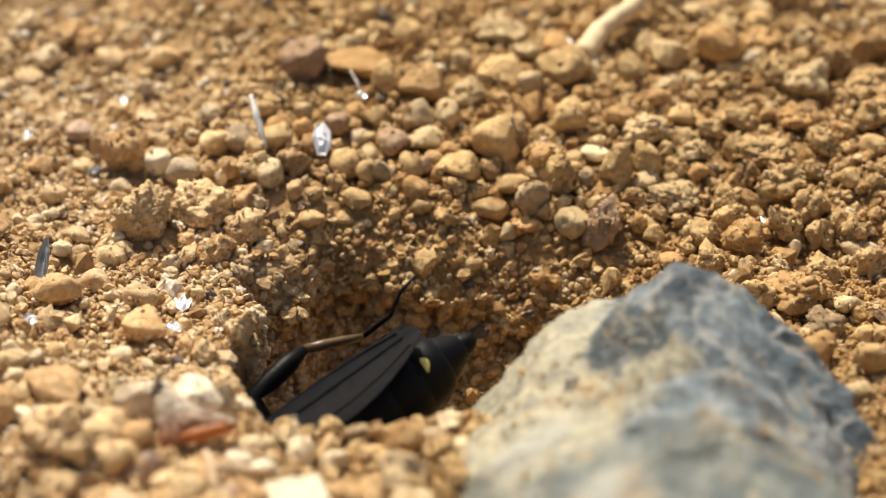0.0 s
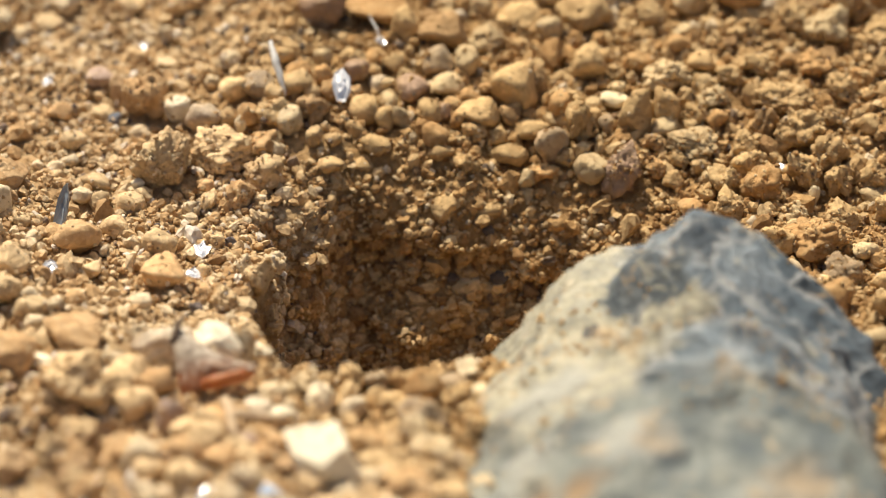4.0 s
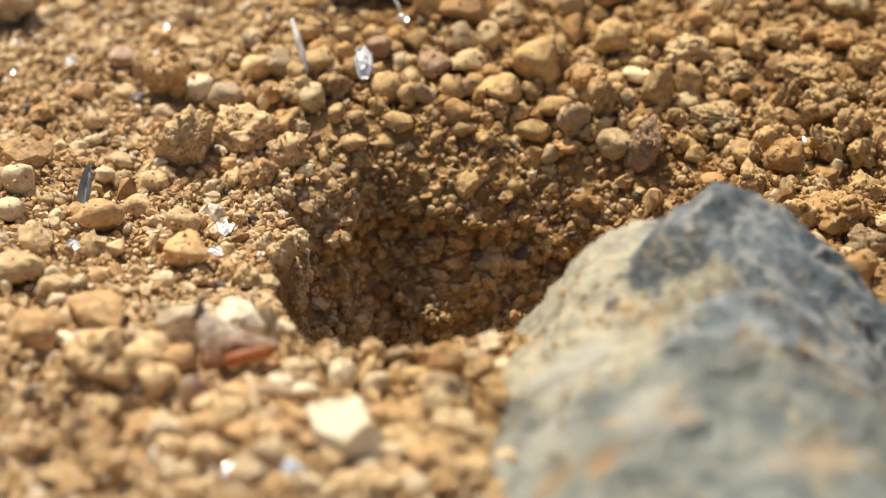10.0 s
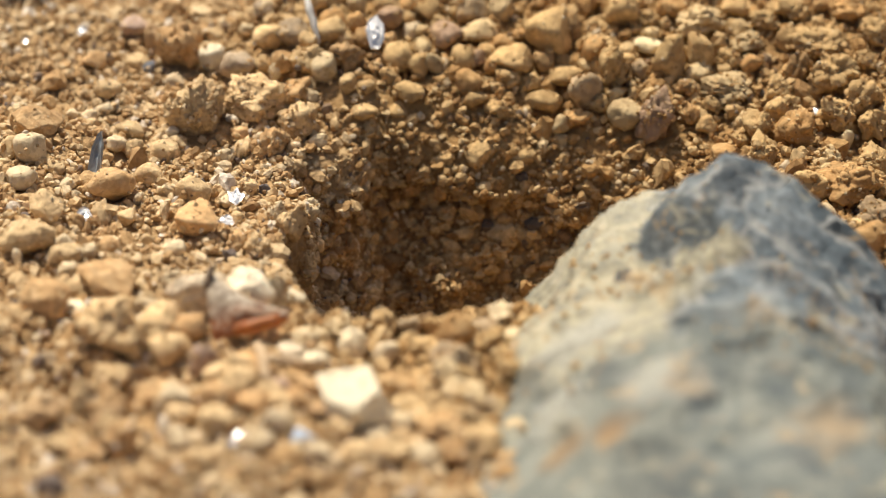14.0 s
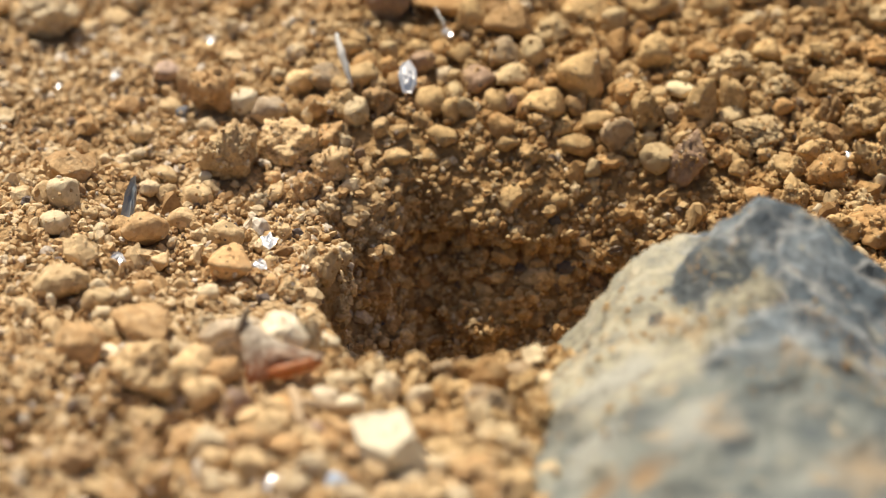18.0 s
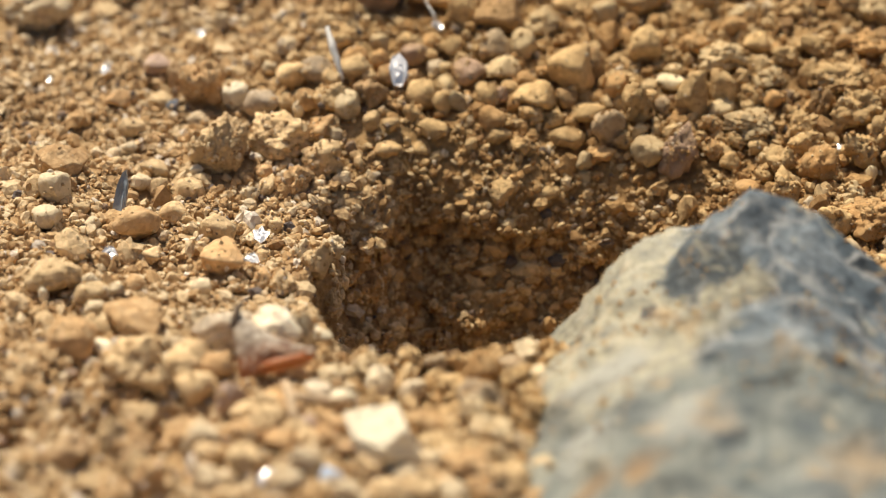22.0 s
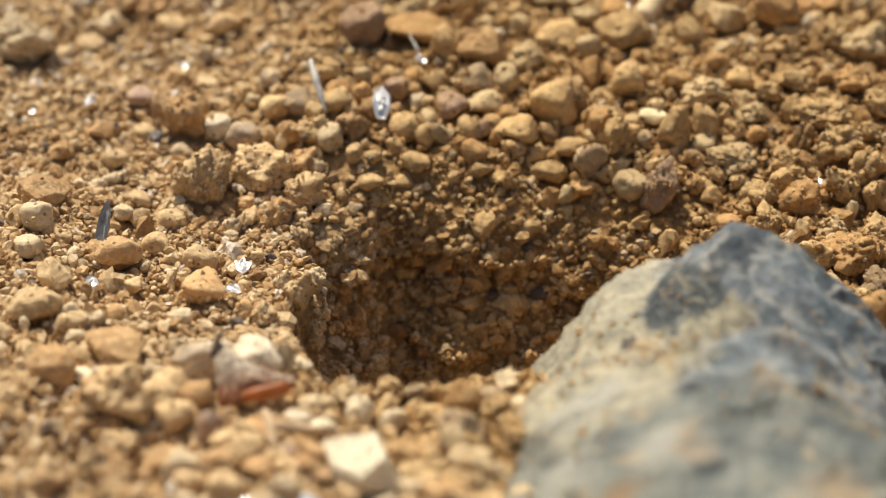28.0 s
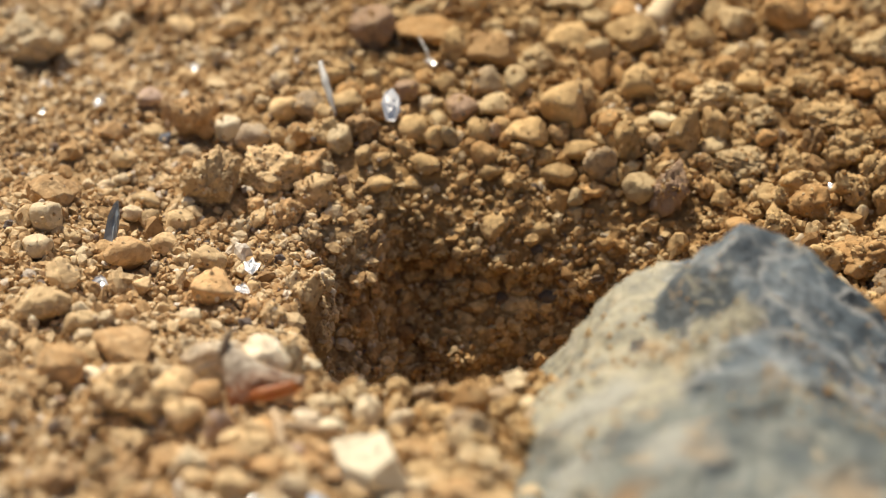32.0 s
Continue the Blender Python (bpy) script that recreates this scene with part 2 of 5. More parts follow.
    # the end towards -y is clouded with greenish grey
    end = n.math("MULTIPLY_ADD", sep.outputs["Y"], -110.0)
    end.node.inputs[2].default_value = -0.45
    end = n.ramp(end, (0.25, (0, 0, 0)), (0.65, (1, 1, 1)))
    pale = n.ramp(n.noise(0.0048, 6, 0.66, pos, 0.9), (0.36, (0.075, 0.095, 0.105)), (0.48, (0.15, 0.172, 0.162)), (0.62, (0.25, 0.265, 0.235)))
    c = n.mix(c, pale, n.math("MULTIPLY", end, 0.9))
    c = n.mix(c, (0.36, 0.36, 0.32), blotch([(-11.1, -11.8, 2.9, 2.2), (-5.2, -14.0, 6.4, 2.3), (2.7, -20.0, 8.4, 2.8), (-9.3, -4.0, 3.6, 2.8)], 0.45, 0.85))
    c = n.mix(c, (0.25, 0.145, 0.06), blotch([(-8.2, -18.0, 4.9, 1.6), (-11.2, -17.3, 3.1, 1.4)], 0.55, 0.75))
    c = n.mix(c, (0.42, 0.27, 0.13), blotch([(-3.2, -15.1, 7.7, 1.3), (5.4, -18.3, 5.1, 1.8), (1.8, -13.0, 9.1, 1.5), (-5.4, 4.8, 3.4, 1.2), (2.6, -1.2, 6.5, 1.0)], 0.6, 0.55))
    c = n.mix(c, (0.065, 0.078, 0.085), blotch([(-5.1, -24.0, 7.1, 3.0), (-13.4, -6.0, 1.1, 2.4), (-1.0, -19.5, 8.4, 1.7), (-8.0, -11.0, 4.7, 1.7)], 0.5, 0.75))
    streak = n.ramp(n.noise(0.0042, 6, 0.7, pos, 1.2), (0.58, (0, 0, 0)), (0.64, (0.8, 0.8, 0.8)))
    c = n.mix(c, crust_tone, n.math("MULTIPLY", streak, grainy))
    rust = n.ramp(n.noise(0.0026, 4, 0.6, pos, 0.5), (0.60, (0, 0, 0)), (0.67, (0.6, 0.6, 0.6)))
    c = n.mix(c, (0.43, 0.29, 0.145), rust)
    n.color(c)
    n.bump(n.math("ADD", fine, n.math("MULTIPLY", cloud, 2.0)), 0.0005, 0.7)
    return n.mat


def plain_material(name, tone, rough=0.5, metal=0.0, vary=0.25, grain=0.0008, spec=0.5):
    n = Nodes(name, rough)
    n.bsdf.inputs["Metallic"].default_value = metal
    n.bsdf.inputs["Specular IOR Level"].default_value = spec
    f = n.noise(grain, 4, 0.65, n.tc.outputs["Object"])
    lo = tuple(v * (1 - vary) for v in tone)
    hi = tuple(min(0.9, v * (1 + vary)) for v in tone)
    n.color(n.ramp(f, (0.3, lo), (0.7, hi)))
    n.bump(f, grain * 0.15, 0.5)
    return n.mat


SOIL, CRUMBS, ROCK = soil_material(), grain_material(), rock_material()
STONES = {
    "tan": stone_material("tan_clay", (0.59, 0.402, 0.192)),
    "ochre": stone_material("ochre_clay", (0.53, 0.312, 0.13)),
    "brown": stone_material("brown_clay", (0.38, 0.235, 0.11), 0.3),
    "cream": stone_material("cream_limestone", CREAM, 0.2, lumpy=0.4, pitted=0.4),
    "pink": stone_material("pinkish_stone", PINK, 0.3),
    "grey": stone_material("greyish_stone", GREY, 0.3),
    "bone": stone_material("pale_limestone", BONE, 0.05, lumpy=0.3, pitted=0.2),
    "pale": stone_material("weathered_limestone", (0.76, 0.61, 0.40), 0.25, lumpy=0.6, pitted=0.55),
    "blue": stone_material("pale_blue_stone", (0.40, 0.45, 0.48), 0.1, lumpy=0.2, pitted=0.2),
    "slate": stone_material("dark_slate", (0.12, 0.14, 0.16), 0.06, 0.6),
}
SLATE = plain_material("slate", (0.25, 0.285, 0.32), 0.45, 0, 0.25, 0.0012, 0.4)
MICA = plain_material("mica", (0.86, 0.87, 0.88), 0.24, 0.55, 0.08, 0.0012, 1.0)
MICA.node_tree.nodes["Principled BSDF"].inputs["Coat Weight"].default_value = 0.6


# ---- the lie of the land ----
TABLE = np.random.RandomState(7).rand(256, 256)


def lumps(x, y, size, shift=0):
    """Smooth lattice noise of the given grain, -1 to 1, on arrays."""
    u, v = np.asarray(x) / size + 37.3 * shift + 911.0, np.asarray(y) / size + 91.7 * shift + 911.0
    i, j = np.floor(u).astype(int), np.floor(v).astype(int)
    a, b = u - i, v - j
    a, b = a * a * (3 - 2 * a), b * b * (3 - 2 * b)
    g = lambda p, q: TABLE[p % 256, q % 256]
    return 2 * ((g(i, j) * (1 - a) + g(i + 1, j) * a) * (1 - b) + (g(i, j + 1) * (1 - a) + g(i + 1, j + 1) * a) * b) - 1


def smooth(e0, e1, v):
    s = np.clip((v - e0) / (e1 - e0), 0, 1)
    return s * s * (3 - 2 * s)


# the burrow's mouth: straight near lip, steep side, collapsed far wall, sandy ramp on the side of the big stone
LIP_Y, SIDE_X, BACK_Y, RAMP_X, HOLE_DEPTH = -0.0208, -0.0098, 0.0091, 0.0165, 0.0170


def hole_edges(x, y):
    """How far a place lies inside each of the mouth's four edges, with their ragged lines."""
    jag = 0.0009 * lumps(x, y, 0.008, 5) + 0.0008 * lumps(x, y, 0.0038, 6) + 0.0004 * lumps(x, y, 0.0017, 18)
    side = SIDE_X + 0.0010 * smooth(-0.012, -0.019, y)
    far = BACK_Y - 0.0045 * smooth(-0.002, -0.010, x)
    return y - LIP_Y + 0.6 * jag, x - side + 1.5 * jag, far - y + 1.3 * jag, RAMP_X - x + jag


def in_hole(x, y):
    """0 outside the burrow, 1 on its floor."""
    lip, side, back, ramp = hole_edges(x, y)
    slope = lambda d, w: 0.6 * np.clip(d / w, 0, 1) + 0.4 * smooth(0, w, d)
    return smooth(0, 0.0008, lip) * smooth(-0.0003, 0.0026, side) * slope(back, 0.0070) * slope(ramp, 0.0165)


def terrain(x, y):
    """Height of the soil at x, y (arrays, metres): nearly flat, with the burrow and its slumped far side."""
    x, y = np.asarray(x, float), np.asarray(y, float)
    near = np.exp(-((x / 0.12) ** 2 + (y / 0.16) ** 2))
    z = near * (0.0010 * lumps(x, y, 0.026) + 0.0008 * lumps(x, y, 0.009, 1) + 0.00055 * lumps(x, y, 0.0035, 2))
    z = z + (1 - near) * (0.01 * lumps(x, y, 0.6, 3) + 0.12 * lumps(x, y, 9.0, 4) * np.clip(np.hypot(x, y) / 9, 0, 1))
    # the far side climbs as a bank; the near-left side stays level for longer
    beyond = smooth(-0.014, -0.003, x + 0.22 * (y - 0.004))
    level = 1 - smooth(0.06, 0.25, np.abs(x))
    z = z + level * beyond * 0.0064 * (1 - np.exp(-np.clip(y - 0.006, 0, 9) / 0.015)) + level * (1 - beyond) * 0.004 * (1 - np.exp(-np.clip(y - 0.012, 0, 9) / 0.03))
    # slumped soil above the far wall and the ramp
    lip, side, back, ramp = hole_edges(x, y)
    slump = 0.0023 * np.exp(-np.clip(-back, 0, 1) / 0.006) * smooth(-0.0005, 0.006, side) * smooth(-0.008, 0.004, ramp) * smooth(-0.012, -0.002, y)
    z = z - slump - 0.0030 * np.exp(-((x - 0.0155) / 0.006) ** 2 - ((y + 0.0005) / 0.006) ** 2)
    for hx, hy, wide, low in ((-0.0227, -0.0230, 0.002, 0.0026), (-0.0192, -0.0317, 0.0018, 0.0024), (-0.0237, -0.0306, 0.002, 0.0028), (-0.0302, -0.0327, 0.0022, 0.0022), (-0.0262, -0.0262, 0.0018, 0.0022), (-0.0012, -0.0290, 0.0016, 0.0014), (-0.0020, -0.0208, 0.009, 0.0004)):
        z = z - low * np.exp(-((x - hx) ** 2 + (y - hy) ** 2) / wide ** 2)
    inside = in_hole(x, y)
    ledge = (0.0019 * lumps(x, y, 0.003, 8) + 0.0012 * lumps(x, y, 0.0014, 12)) * inside
    deep = HOLE_DEPTH * (1.0 - 0.22 * np.clip((x - 0.004) / 0.0135, -1, 1))     # deepest towards the steep side
    return z - deep * inside + ledge


def undercut(x, y, z):
    """Hollows the burrow's walls below the rim, in ragged layers."""
    q = np.clip((-z - 0.0044) / 0.0105, 0, 1) * (in_hole(x, y) > 0.01)
    hollow = np.sin(np.pi * np.clip(1.6 * q, 0, 1)) ** 0.7
    layers = (q > 0) * (0.0010 * lumps(x, z * 2.2, 0.0032, 13) + 0.0006 * lumps(x, z * 1.6, 0.0015, 14))
    back = smooth(-0.003, 0.003, y)
    return x - 0.0016 * hollow * smooth(-0.004, -0.0085, x), y + back * (0.0019 * hollow * smooth(0.012, 0.005, x) + layers) - 0.0012 * hollow * smooth(-0.015, -0.0185, y)


def height(x, y):
    return float(terrain(np.array([x]), np.array([y]))[0])


# ---- mesh helpers ----
def mesh_from(name, verts, faces, material, flat=False):
    """One mesh from arrays of vertices and triangles."""
    me = bpy.data.meshes.new(name)
    v, f = np.asarray(verts, np.float32), np.asarray(faces, np.int32)
    me.vertices.add(len(v))
    me.vertices.foreach_set("co", v.ravel())
    k = f.shape[1]
    me.loops.add(f.size)
    me.loops.foreach_set("vertex_index", f.ravel())
    me.polygons.add(len(f))
    me.polygons.foreach_set("loop_start", np.arange(0, f.size, k, dtype=np.int32))
    me.polygons.foreach_set("use_smooth", np.full(len(f), not flat))
    me.materials.append(material)
    me.update(calc_edges=True)
    return me


def ball(level):
    """Vertices and triangles of a unit icosphere."""
    bm = bmesh.new()
    bmesh.ops.create_icosphere(bm, subdivisions=level, radius=1.0)
    bm.verts.index_update()
    v = np.array([w.co[:] for w in bm.verts])
    f = np.array([[w.index for w in p.verts] for p in bm.faces])
    bm.free()
    return v, f


def part(name, bm, material, parent, label="", smooth_faces=True):
    """Links a bmesh as one mesh object under a thing or a part."""
    me = bpy.data.meshes.new(name)
    for p in bm.faces:
        p.smooth = smooth_faces
    bm.to_mesh(me)
    bm.free()
    me.materials.append(material)
    ob = new(name, me)
    ob.parent = parent
    return tagged(ob, label)


def rough_ball(seed, kind, level):
    """A stone's shape in a unit box: cut by random planes, then pitted or lumpy."""
    rs = np.random.RandomState(seed)
    d, f = ball(level)
    cuts = {"round": 14, "angular": 14, "crumb": 16, "rugged": 11}[kind]
    n = rs.normal(size=(cuts, 3))
    n /= np.linalg.norm(n, axis=1)[:, None]
    h = rs.uniform(0.62, 1.0, cuts) if kind in ("round", "crumb") else rs.uniform(0.56, 0.86, cuts)
    sharp = {"round": 16.0, "angular": 34.0, "rugged": 22.0, "crumb": 9.0}[kind]
    s = np.clip(d @ n.T, 0, None) / h
    r = (np.power(s, sharp).sum(1) + 0.9 ** sharp) ** (-1 / sharp)
    shift = Vector(rs.uniform(-50, 50, 3))
    amp, amp2 = {"round": (0.15, 0.085), "angular": (0.07, 0.045), "rugged": (0.20, 0.16), "crumb": (0.28, 0.15)}[kind]
    add = np.array([amp * noise.noise(Vector(p) * 1.9 + shift) + amp2 * noise.noise(Vector(p) * 5.0 + shift) + (amp2 * 0.8) * noise.noise(Vector(p) * 10.0 + shift) + (amp2 * 0.5) * noise.noise(Vector(p) * 19.0 + shift) for p in d])
    if kind == "crumb":                                           # knobbly, like baked-together grains
        add = add * 0.5 + np.array([0.55 * (0.3 - noise.voronoi(Vector(p) * 1.7 + shift)[0][0] ** 2) + 0.30 * (0.3 - noise.voronoi(Vector(p) * 3.9 + shift)[0][0] ** 2) for p in d])
    v = d * (r * (1 + add))[:, None]
    v = v - (v.max(0) + v.min(0)) / 2
    return v / (v.max(0) - v.min(0)), f


def broken_block(seed):
    """A sharp-cornered broken stone in a unit box: six skewed faces, chipped corners, narrow worn edges."""
    rs = np.random.RandomState(seed)
    bm = bmesh.new()
    bmesh.ops.create_cube(bm, size=1.0)
    for w in bm.verts:
        w.co += Vector(rs.uniform(-0.13, 0.13, 3))
    for k in range(3):
        n = Vector(rs.normal(size=3)).normalized()
        cut = bmesh.ops.bisect_plane(bm, geom=bm.verts[:] + bm.edges[:] + bm.faces[:], plane_co=n * 0.56, plane_no=n, clear_outer=True)
        rim = [e for e in cut["geom_cut"] if isinstance(e, bmesh.types.BMEdge)]
        if rim:
            bmesh.ops.holes_fill(bm, edges=rim)
    bmesh.ops.bevel(bm, geom=bm.edges[:], offset=0.035, segments=2, affect="EDGES", profile=0.6)
    bmesh.ops.triangulate(bm, faces=bm.faces[:])
    bmesh.ops.subdivide_edges(bm, edges=[e for e in bm.edges if e.calc_length() > 0.2], cuts=3, use_grid_fill=True)
    bmesh.ops.triangulate(bm, faces=bm.faces[:])
    bm.verts.index_update()
    v = np.array([w.co[:] for w in bm.verts])
    f = np.array([[w.index for w in p.verts] for p in bm.faces])
    bm.free()
    v = v * (1 + np.array([[0.05 * noise.noise(Vector(p) * 4.0 + Vector((seed, 0, 0))) + 0.03 * noise.noise(Vector(p) * 11.0)] for p in v]))
    v = v - (v.max(0) + v.min(0)) / 2
    return v / (v.max(0) - v.min(0)), f


# ---- ground: one sheet, fine round the burrow, out to the horizon ----
def spread(lo, hi, step):
    inner = np.arange(lo, hi + step / 2, step)
    grow = step * np.cumsum(1.22 ** np.arange(1, 62))
    grow = grow[grow < 1500]
    return np.concatenate([lo - grow[::-1], inner, hi + grow])


def build_ground():
    gx, gy = spread(-0.042, 0.042, 0.00038), spread(-0.048, 0.062, 0.00038)
    X, Y = np.meshgrid(gx, gy)
    Z = terrain(X, Y) - 0.0001
    Z = Z + 0.00016 * lumps(X, Y, 0.0011, 9) * (np.hypot(X, Y) < 0.2)
    X, Y = undercut(X, Y, Z)
    n, m = len(gx), len(gy)
    i = (np.arange(m - 1)[:, None] * n + np.arange(n - 1)[None, :]).ravel()
    ob = new("ground", mesh_from("ground", np.stack([X, Y, Z], -1).reshape(-1, 3), np.stack([i, i + 1, i + n + 1, i + n], 1), SOIL))
    tagged(ob, "dry ochre sandy soil with a dug burrow hole", "ground", kind="structure")


build_ground()


# ---- the big stone beside the burrow ----
ROCK_AT = Vector((0.019, -0.028, 0.001))


def lobe(d, planes, sharp):
    """Distance from the stone's heart to a rounded convex lobe, along directions d; planes: point (mm) and outward normal."""
    total = np.zeros(len(d))
    for p, n in planes:
        n = Vector(n).normalized()
        reach = n.dot(Vector(p) * 0.001 - ROCK_AT)
        total += np.power(np.clip(d @ np.array(n), 1e-9, None) / reach, sharp)
    return total ** (-1 / sharp)


def build_rock():
    d, f = ball(7)
    under, behind = ((19, -28, -3), (0, 0, -1)), ((19, -14.2, 5), (0, 1, 0.25))
    peak = lobe(d, [((17.9, -15.7, 8.5), (-0.78, 0.24, 0.56)), ((22.6, -16, 9.0), (0.60, 0.60, 0.37)), ((22.6, -16, 9.3), (0.45, -0.27, 0.86)), ((33, -24, 1), (0.92, -0.2, 0.35)),
                    ((19.4, -15.8, 9), (0, 0.92, 0.40)), ((19.6, -18.3, 10.2), (-0.05, -0.52, 0.85)), ((16.0, -19.5, 7.0), (-0.62, -0.45, 0.64)), under], 80)
    slab = lobe(d, [((7.2, -15.5, 0.2), (-0.90, -0.06, 0.44)), ((9.9, -15.2, 3.5), (-0.70, -0.10, 0.70)), ((13.6, -15, 5.5), (-0.28, -0.14, 0.95)), ((15.5, -14.6, 5.8), (0.0, -0.20, 0.97)), ((12, -14.4, 4), (-0.25, 0.95, 0.2)),
                    ((12, -24, 4.2), (-0.25, -0.42, 0.86)), ((19, -18, 5.8), (0.8, 0, 0.6)), under], 70)
    front = lobe(d, [((20, -32.5, 10.4), (0.0, -0.26, 0.965)), ((2.8, -38, 0.4), (-0.72, 0.15, 0.67)), ((12.1, -33, 5.9), (-0.50, 0.05, 0.86)), ((20, -31.0, 10.2), (-0.1, 0.7, 0.72)),
                     ((26.5, -34, 7.0), (0.52, 0.0, 0.85)), ((31, -36, 2), (0.88, 0.0, 0.45)), ((20, -62, 3), (0, -0.80, 0.6)), under], 40)
    r = np.maximum(np.maximum(peak, slab), front)
    v = d * r[:, None]
    def chip(p, size):
        d2, _ = noise.voronoi(p / size)
        return d2[1] - d2[0]
    bumps = np.array([1.3 * noise.noise(Vector(p) * 115) + 0.9 * (0.35 - chip(Vector(p), 0.0042)) * (1 if noise.noise(Vector(p) * 130) > -0.1 else 0.4)
                      + 0.22 * noise.noise(Vector(p) * 700) + 0.18 * (0.3 - chip(Vector(p), 0.0013)) for p in v])
    v = v * (1 + bumps[:, None] * 0.0013 / r[:, None])
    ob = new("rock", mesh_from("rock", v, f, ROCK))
    ob.location = ROCK_AT
    tagged(ob, "blue-grey angular stone with sandy crust beside the burrow", "rock")
    return v + np.array(ROCK_AT), f


rock_v, rock_f = build_rock()


# ---- single stones and clods ----
SHAPES, FORMS = {}, {"round": 6, "angular": 6, "crumb": 6, "block": 3, "rugged": 4}
WORDS = {"tan": "tan", "ochre": "ochre-brown", "brown": "dark brown", "cream": "pale cream", "pink": "pinkish-grey", "grey": "greyish-brown", "bone": "whitish cream", "pale": "weathered cream", "blue": "pale blue-grey", "slate": "dark slate-grey"}
LAID, COATED = [], []


def stone(x, y, w, h, kind, colour, turn=None, z=None):
    """A pebble or clod lying on the soil at x, y; w wide, h high (mm)."""
    k, z_given = len(LAID), z
    rs = np.random.RandomState(1000 + k)
    fine = 5 if kind != "round" and w > 3.4 else 4 if kind == "crumb" and w > 1.7 or w > 2.6 else 3
    form = (kind, rs.randint(FORMS[kind]), colour, fine)
    if form not in SHAPES:
        v, f = broken_block(50 + form[1] * 7) if kind == "block" else rough_ball(50 + form[1] * 7 + len(kind), kind, fine)
        SHAPES[form] = mesh_from("clod" if kind in ("crumb", "rugged") else "pebble", v, f, STONES[colour], kind == "block")
    ob = new("clod" if kind in ("crumb", "rugged") else "pebble", SHAPES[form])
    deep = w * (1.05 if kind == "block" else rs.uniform(0.8, 1.05))
    x, y, w, deep, h = x / 1000, y / 1000, w / 880, deep / 880, h / 900
    z = max(height(x, y), (height(x - w / 3, y) + height(x + w / 3, y)) / 2) if z is None else z / 1000 - 0.34 * h
    spin = rs.uniform(0, 360) if turn is None else turn
    half = Matrix.Rotation(radians(spin), 4, "Z") @ Matrix.Rotation(radians(rs.uniform(-14, 14)), 4, "X")
    if kind == "block":
        half = Matrix.Rotation(radians(20), 4, "X") @ Matrix.Rotation(radians(rs.uniform(-16, 4)), 4, "Y") @ Matrix.Rotation(radians(rs.uniform(-16, 16)), 4, "Z")
    elif w > 1.35 * h and turn is None:
        half = Matrix.Rotation(radians(rs.choice([0, 180]) + rs.uniform(-15, 15)), 4, "Z")
    ob.matrix_world = Matrix.Translation((x, y, z + 0.34 * h)) @ half @ Matrix.Diagonal((w, deep, h * 1.05, 1))
    word = {"round": "rounded clay pebble", "angular": "angular broken stone", "block": "blocky broken stone", "crumb": "crumbly clod of dry earth", "rugged": "rugged lump of baked earth"}[kind]
    tagged(ob, f"{WORDS[colour]} {word} lying on sandy soil", "clod" if kind in ("crumb", "rugged") else "pebble", "stones round the burrow")
    LAID.append((x, y, w if z_given is None else 0.3 * w))
    COATED.append((ob.matrix_world.copy(), SHAPES[form], w, kind))
    return ob


stone(-25.6, -13.5, 2.36, 1.57, "angular", "tan")
stone(-21.0, -17.2, 1.40, 1.01, "crumb", "tan")
stone(-27.9, -18.5, 1.40, 1.12, "round", "tan")
stone(27.9, -15.0, 1.57, 1.17, "round", "cream")
stone(-21.0, -36.2, 2.19, 1.76, "angular", "brown")
stone(-14.1, -37.8, 2.25, 1.81, "round", "tan")
stone(-15.7, -39.9, 2.22, 1.46, "crumb", "cream")
stone(-8.1, -40.3, 1.15, 1.08, "angular", "grey")
stone(-10.9, -33.9, 1.76, 1.25, "round", "tan")
stone(-22.5, -40.0, 2.44, 1.63, "crumb", "ochre")
stone(-25.4, -36.1, 2.56, 2.20, "crumb", "brown")
stone(-1.0, -35.9, 2.19, 1.46, "angular", "tan")
stone(1.9, -34.4, 2.05, 1.47, "crumb", "tan")
stone(-4.9, -40.6, 2.16, 1.44, "round", "tan")
stone(33.6, -14.0, 2.36, 2.36, "angular", "tan")
stone(32.1, -17.5, 1.94, 1.17, "round", "cream")
stone(-26.3, 32.4, 1.88, 1.61, "round", "cream")
stone(-21.4, 32.8, 2.23, 1.43, "round", "tan")
stone(-17.1, 32.0, 2.41, 1.87, "angular", "tan")
stone(-24.9, 35.3, 2.70, 1.80, "crumb", "ochre")
stone(-23.1, 34.9, 2.25, 1.62, "crumb", "ochre")
stone(-18.4, 29.0, 1.15, 1.33, "round", "cream")
stone(-27.7, 30.3, 2.05, 1.16, "round", "tan")
stone(-28.8, 34.6, 1.35, 1.08, "angular", "grey")
stone(-6.2, 27.3, 3.33, 2.89, "round", "pink")
stone(0.1, 24.7, 2.18, 2.61, "angular", "tan")
stone(3.0, 23.9, 3.48, 2.61, "angular", "brown")
stone(6.4, 24.0, 2.70, 1.83, "crumb", "cream")
stone(-2.0, 28.1, 4.83, 1.32, "angular", "ochre")
stone(-2.7, 30.0, 1.85, 1.32, "round", "cream")
stone(-0.5, 31.8, 1.86, 1.42, "round", "tan")
stone(1.9, 30.9, 1.86, 2.12, "angular", "tan")
stone(6.1, 28.4, 1.49, 1.41, "round", "cream")
stone(9.1, 26.9, 3.15, 1.84, "angular", "tan")
stone(14.1, 26.7, 3.94, 2.72, "round", "tan")
stone(9.0, 32.7, 4.09, 1.78, "crumb", "cream")
stone(11.2, 24.9, 1.83, 1.74, "round", "cream")
stone(21.8, 28.6, 2.73, 2.29, "round", "cream")
